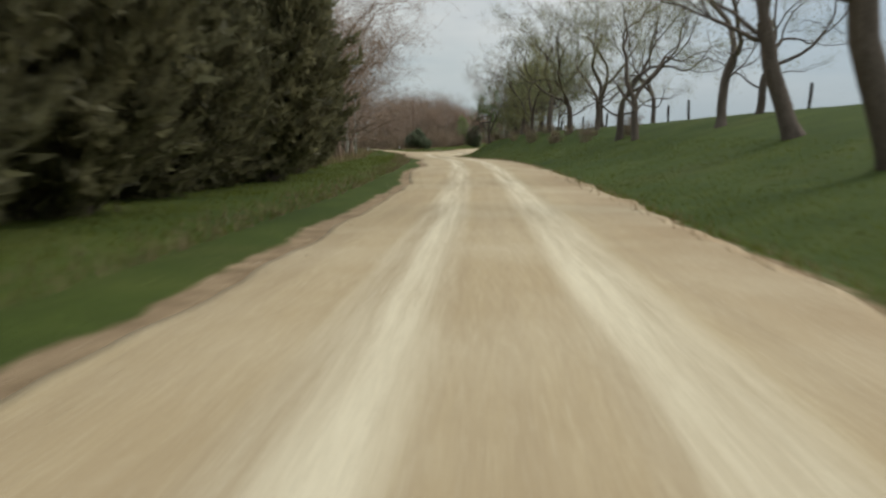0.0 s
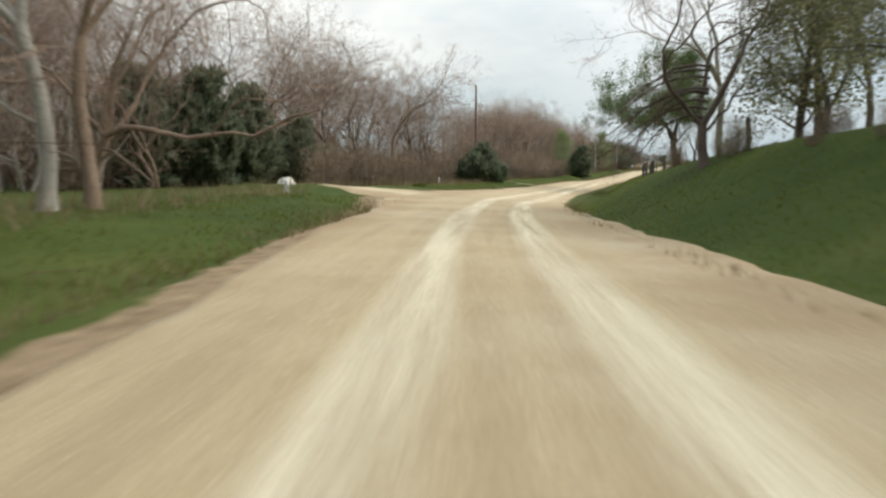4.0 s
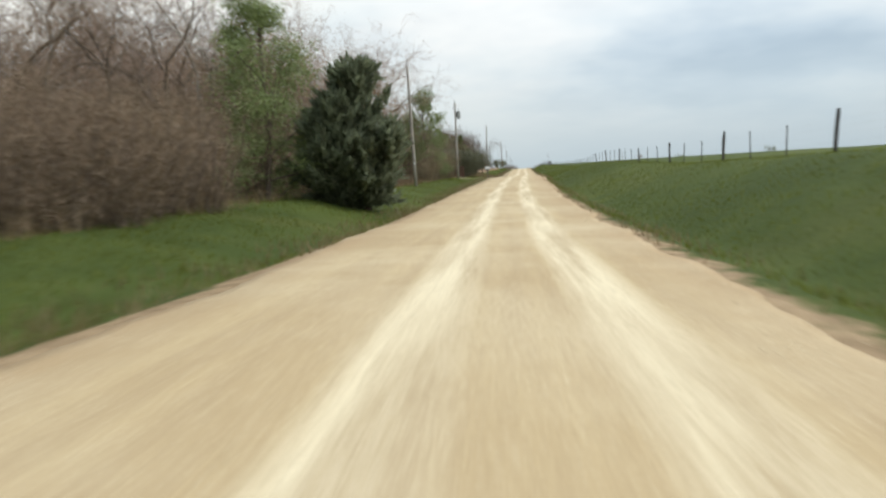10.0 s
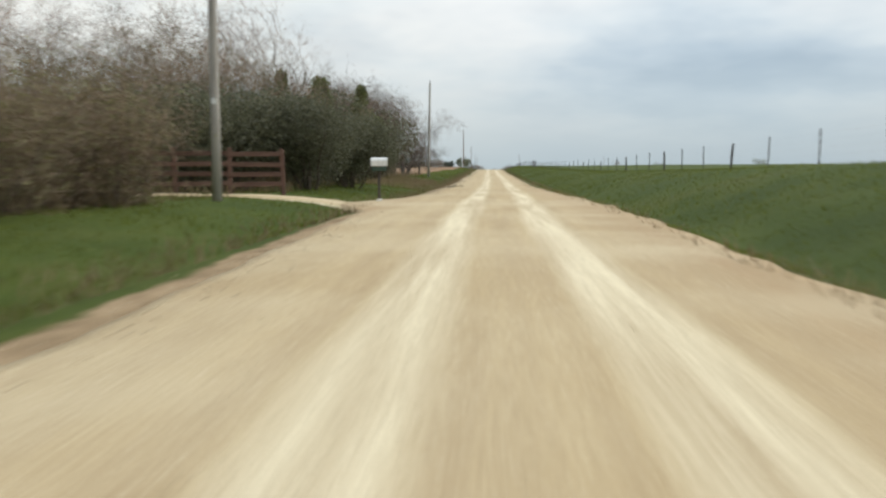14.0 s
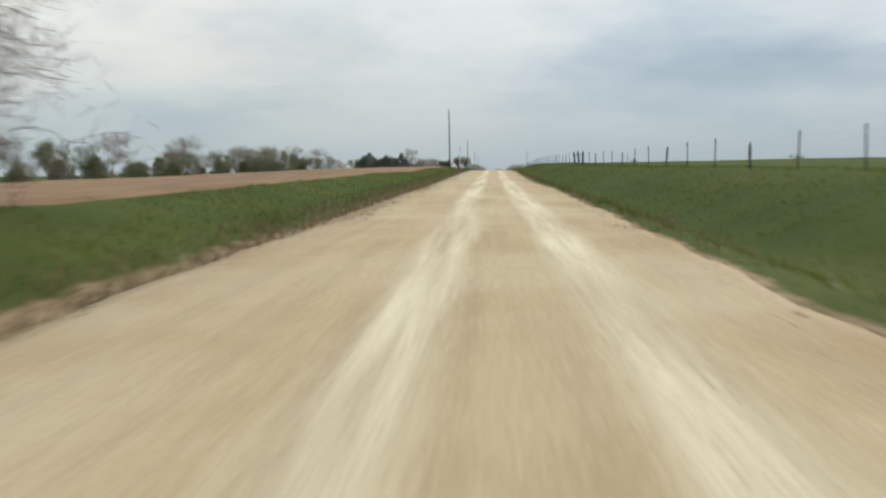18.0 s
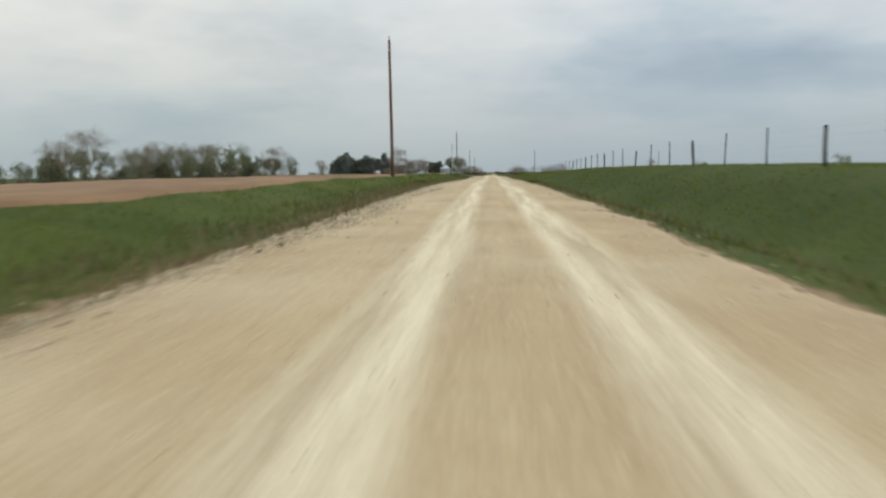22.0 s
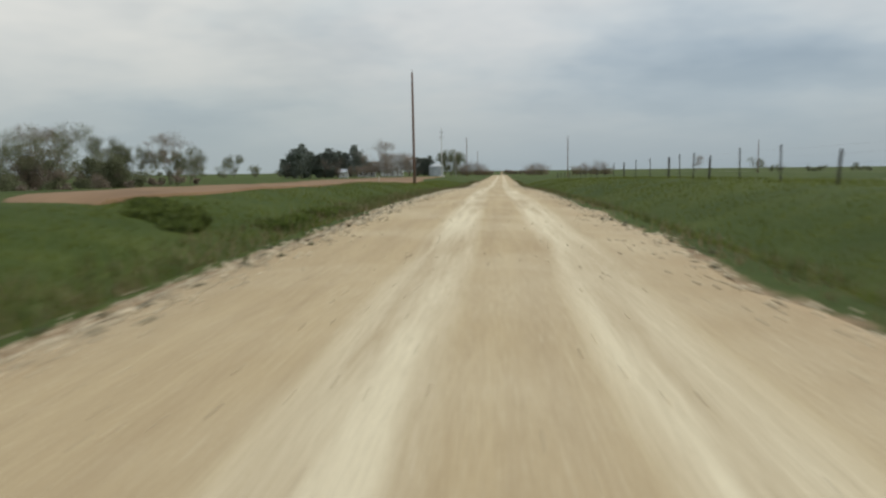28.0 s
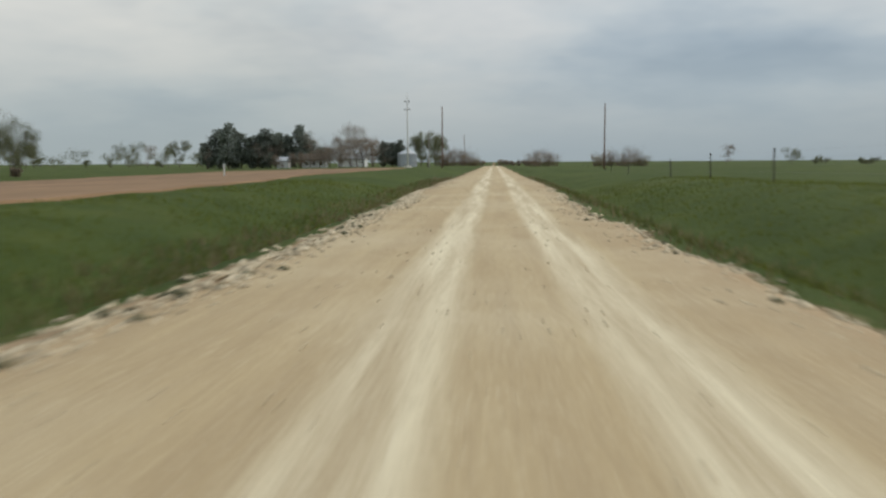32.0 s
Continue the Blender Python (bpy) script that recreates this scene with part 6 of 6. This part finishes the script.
for k, (x, y, w, h) in enumerate([(-6.5, -64.0, 0.7, 0.16), (-6.1, -64.5, 0.8, 0.2), (-5.6, -65.0, 1.0, 0.22), (-5.2, -65.5, 0.9, 0.2), (-4.9, -66.2, 0.7, 0.16), (-5.9, -65.6, 0.6, 0.14), (-4.1, -63.2, 0.8, 0.2), (-4.1, -61.4, 0.7, 0.18), (-4.2, -58.9, 0.75, 0.22), (-4.0, -57.0, 0.6, 0.2), (-4.1, -140.3, 0.7, 0.24), (-4.6, -0.3, 0.6, 0.22), (3.85, -142.9, 0.7, 0.2), (0.1, -492.9, 0.7, 0.22)]):
    weed_clump(x, y, w, h, 700 + k)

# ---- grass, stones and weeds ----
rng = np.random.RandomState(77)


def blades(name, count, u0, u1, y0, y1, h0, h1, mat, label, clump, seed, width=0.024):
    r = np.random.RandomState(seed)
    y = r.uniform(y0, y1, count)
    u = u0 + (u1 - u0) * r.uniform(0, 1, count) ** 1.35
    xm, _, c = middle(y)
    x = xm + u / c
    keep = (ripple(x, y, clump, seed) + 0.5 * ripple(x, y, clump * 0.3, seed + 1)) > r.uniform(-0.9, 0.5, count)
    # keep gravel mouths clear
    keep &= ~((u < 0) & (np.abs(y + 327.5) < 1.2) & (u > -12)) & ~((u < 0) & (np.abs(y + 504) < 8.5) & (u > -9)) & ~((u < 0) & (np.abs(y + 454.6) < 1.6) & (u > -8))
    keep &= ~((u < np.interp(y, *FIELD_A)) & (y > -262) & (y < -80)) & ~((u < np.interp(y, *FIELD_B)) & (u > np.interp(y, [-66, -44, -25, 0], [-10.7, -10.9, -16, -30])) & (y > -66))
    # and the rubble windrow
    keep &= ~((u < 0) & (u > -4.1) & (y > -300) & (y < -95)) | (mat in (M_STRAW, M_TUSSOCK))
    x, y, u = x[keep], y[keep], u[keep]
    z = land(x, y)
    n = len(x)
    a = r.uniform(0, 6.283, n)
    h = r.uniform(h0, h1, n)
    lean = r.normal(0, 0.35, (n, 2)) * h[:, None]
    w = width * (0.7 + 0.6 * r.rand(n)) * 0.5
    p0 = np.stack([x - np.cos(a) * w, y - np.sin(a) * w, z - 0.02], 1)
    p1 = np.stack([x + np.cos(a) * w, y + np.sin(a) * w, z - 0.02], 1)
    p2 = np.stack([x + lean[:, 0], y + lean[:, 1], z + h], 1)
    v = np.stack([p0, p1, p2], 1).reshape(-1, 3)
    me = bpy.data.meshes.new(name)
    me.vertices.add(n * 3)
    me.vertices.foreach_set("co", v.ravel())
    me.loops.add(n * 3)
    me.loops.foreach_set("vertex_index", np.arange(n * 3, dtype=np.int32))
    me.polygons.add(n)
    me.polygons.foreach_set("loop_start", np.arange(0, n * 3, 3, dtype=np.int32))
    me.update(calc_edges=True)
    me.materials.append(mat)
    return tagged(new(name, me), label, "grass", kind="stuff")


blades("grass", 330000, -3.5, -10.0, -640, 40, 0.04, 0.13, M_BLADE, "short bright green grass of the verge", 4.0, 401)
blades("grass", 330000, 3.5, 11.0, -640, 40, 0.04, 0.12, M_BLADE, "short bright green grass of the bank", 4.0, 402)
blades("weeds", 9000, -3.5, -4.7, -95, 60, 0.08, 0.26, M_WEED, "ragged dark green weeds along the gravel", 3.0, 408, 0.035)
blades("weeds", 9000, -4.1, -5.0, -260, -95, 0.07, 0.22, M_WEED, "ragged dark green weeds along the gravel", 3.0, 406, 0.035)
blades("weeds", 9000, 3.3, 4.2, -260, 60, 0.08, 0.26, M_WEED, "ragged dark green weeds along the gravel", 3.0, 407, 0.035)
blades("dry_grass", 34000, -3.3, -4.6, -640, 70, 0.08, 0.30, M_STRAW, "dead straw along the edge of the gravel", 6.0, 403)
blades("dry_grass", 20000, -3.2, -4.6, -300, -92, 0.06, 0.2, M_STRAW, "short greyish dead grass between rubble and verge", 3.0, 411)
blades("weeds", 2600, -2.9, -3.9, -240, -60, 0.08, 0.24, M_TUSSOCK, "scattered tufts of green grass in the rubble", 1.6, 412, 0.03)
blades("dry_grass", 9000, -4.6, -8.0, -305, -284, 0.10, 0.35, M_STRAW, "dead straw in the grass by the cedars", 4.0, 410)
blades("dry_grass", 18000, 3.1, 4.4, -640, 70, 0.08, 0.26, M_STRAW, "dead straw along the edge of the gravel", 6.0, 404)
blades("dead_weeds", 60000, -9.0, -19.0, -392, -336, 0.15, 0.5, M_DEADWEED, "tall brown dead weeds before the barn yard", 9.0, 409, 0.03)
blades("dry_grass", 26000, -7.5, -13.0, -600, -262, 0.2, 0.7, M_STRAW, "tall dead weeds under the thicket", 5.0, 405)


def stones(name, count, spots, s0, s1, mat, label, seed, flat=0.6):
    """Loose lumps joined in one mesh."""
    r = np.random.RandomState(seed)
    base = np.array([(1, 0, 0), (-1, 0, 0), (0, 1, 0), (0, -1, 0), (0, 0, 1), (0, 0, -1)], float)
    tri = np.array([(0, 2, 4), (2, 1, 4), (1, 3, 4), (3, 0, 4), (2, 0, 5), (1, 2, 5), (3, 1, 5), (0, 3, 5)])
    x, y, z = spots
    n = len(x)
    s = s0 + (s1 - s0) * r.rand(n) ** 1.6
    v = base[None] * s[:, None, None] * r.uniform(0.6, 1.3, (n, 6, 1))
    a = r.uniform(0, 6.283, n)
    ca, sa = np.cos(a)[:, None], np.sin(a)[:, None]
    vx, vy = v[:, :, 0] * ca - v[:, :, 1] * sa, v[:, :, 0] * sa + v[:, :, 1] * ca
    v = np.stack([vx + x[:, None], vy + y[:, None], v[:, :, 2] * flat + z[:, None]], -1).reshape(-1, 3)
    f = (tri[None] + 6 * np.arange(n)[:, None, None]).reshape(-1, 3)
    me = bpy.data.meshes.new(name)
    me.vertices.add(len(v))
    me.vertices.foreach_set("co", v.ravel())
    me.loops.add(f.size)
    me.loops.foreach_set("vertex_index", f.ravel().astype(np.int32))
    me.polygons.add(len(f))
    me.polygons.foreach_set("loop_start", np.arange(0, f.size, 3, dtype=np.int32))
    me.update(calc_edges=True)
    me.materials.append(mat)
    return tagged(new(name, me), label, "gravel", kind="stuff")


def road_spots(count, u_of, seed, y0=-630, y1=60):
    r = np.random.RandomState(seed)
    y = r.uniform(y0, y1, count)
    u = u_of(r, y)
    xm, zm, c = middle(y)
    x = xm + u / c
    on = np.abs(u) < 2.75
    over = np.abs(u) - np.where(u < 0, left_edge(y), right_edge(y))
    zt = zm + tilt_of(u, y)
    z = np.where(on, zt + 0.05 * (1 - (u / 2.9) ** 2), np.maximum(land(x, y), zt - 0.5 * np.maximum(over, 0)))
    return x, y, z


stones("gravel", 0, road_spots(13000, lambda r, y: np.where(r.rand(len(y)) < 0.62, -left_edge(y), right_edge(y)) * (0.93 + 0.09 * r.normal(size=len(y))), 501), 0.01, 0.045, M_GRAVEL, "loose pale stones along the edges of the road", 501)
stones("gravel", 0, road_spots(9000, lambda r, y: r.uniform(-2.6, 2.6, len(y)), 502), 0.006, 0.022, M_GRAVEL, "small stones strewn over the road", 502)
stones("gravel", 0, road_spots(11000, lambda r, y: -left_edge(y) - 0.05 + 0.20 * r.normal(size=len(y)), 505, -318, 40), 0.015, 0.075, M_GRAVEL, "pale rubble windrow beside the road", 505, 0.6)
stones("gravel", 0, road_spots(2500, lambda r, y: right_edge(y) + 0.12 * r.normal(size=len(y)), 506, -318, 40), 0.015, 0.08, M_GRAVEL, "pale rubble windrow beside the road", 506, 0.6)
stones("gravel", 0, road_spots(11000, lambda r, y: -left_edge(y) - 0.22 + 0.36 * r.normal(size=len(y)), 507, -225, -90), 0.018, 0.075, M_GRAVEL, "pale rubble windrow beside the road", 507, 0.7)
stones("clods", 0, road_spots(60, lambda r, y: -left_edge(y) + 0.15 + 0.40 * r.normal(size=len(y)), 508, -302, -296), 0.03, 0.10, M_CLOD, "dark weed clods in the windrow beside the road", 508, 0.5)
stones("clods", 0, road_spots(620, lambda r, y: -left_edge(y) - 0.05 + 0.22 * r.normal(size=len(y)), 503, -312, 20), 0.03, 0.11, M_CLOD, "dark weed clods in the windrow beside the road", 503, 0.5)
stones("clods", 0, road_spots(240, lambda r, y: right_edge(y) + 0.15 * r.normal(size=len(y)), 504, -312, 20), 0.03, 0.10, M_CLOD, "dark weed clods in the windrow beside the road", 504, 0.5)
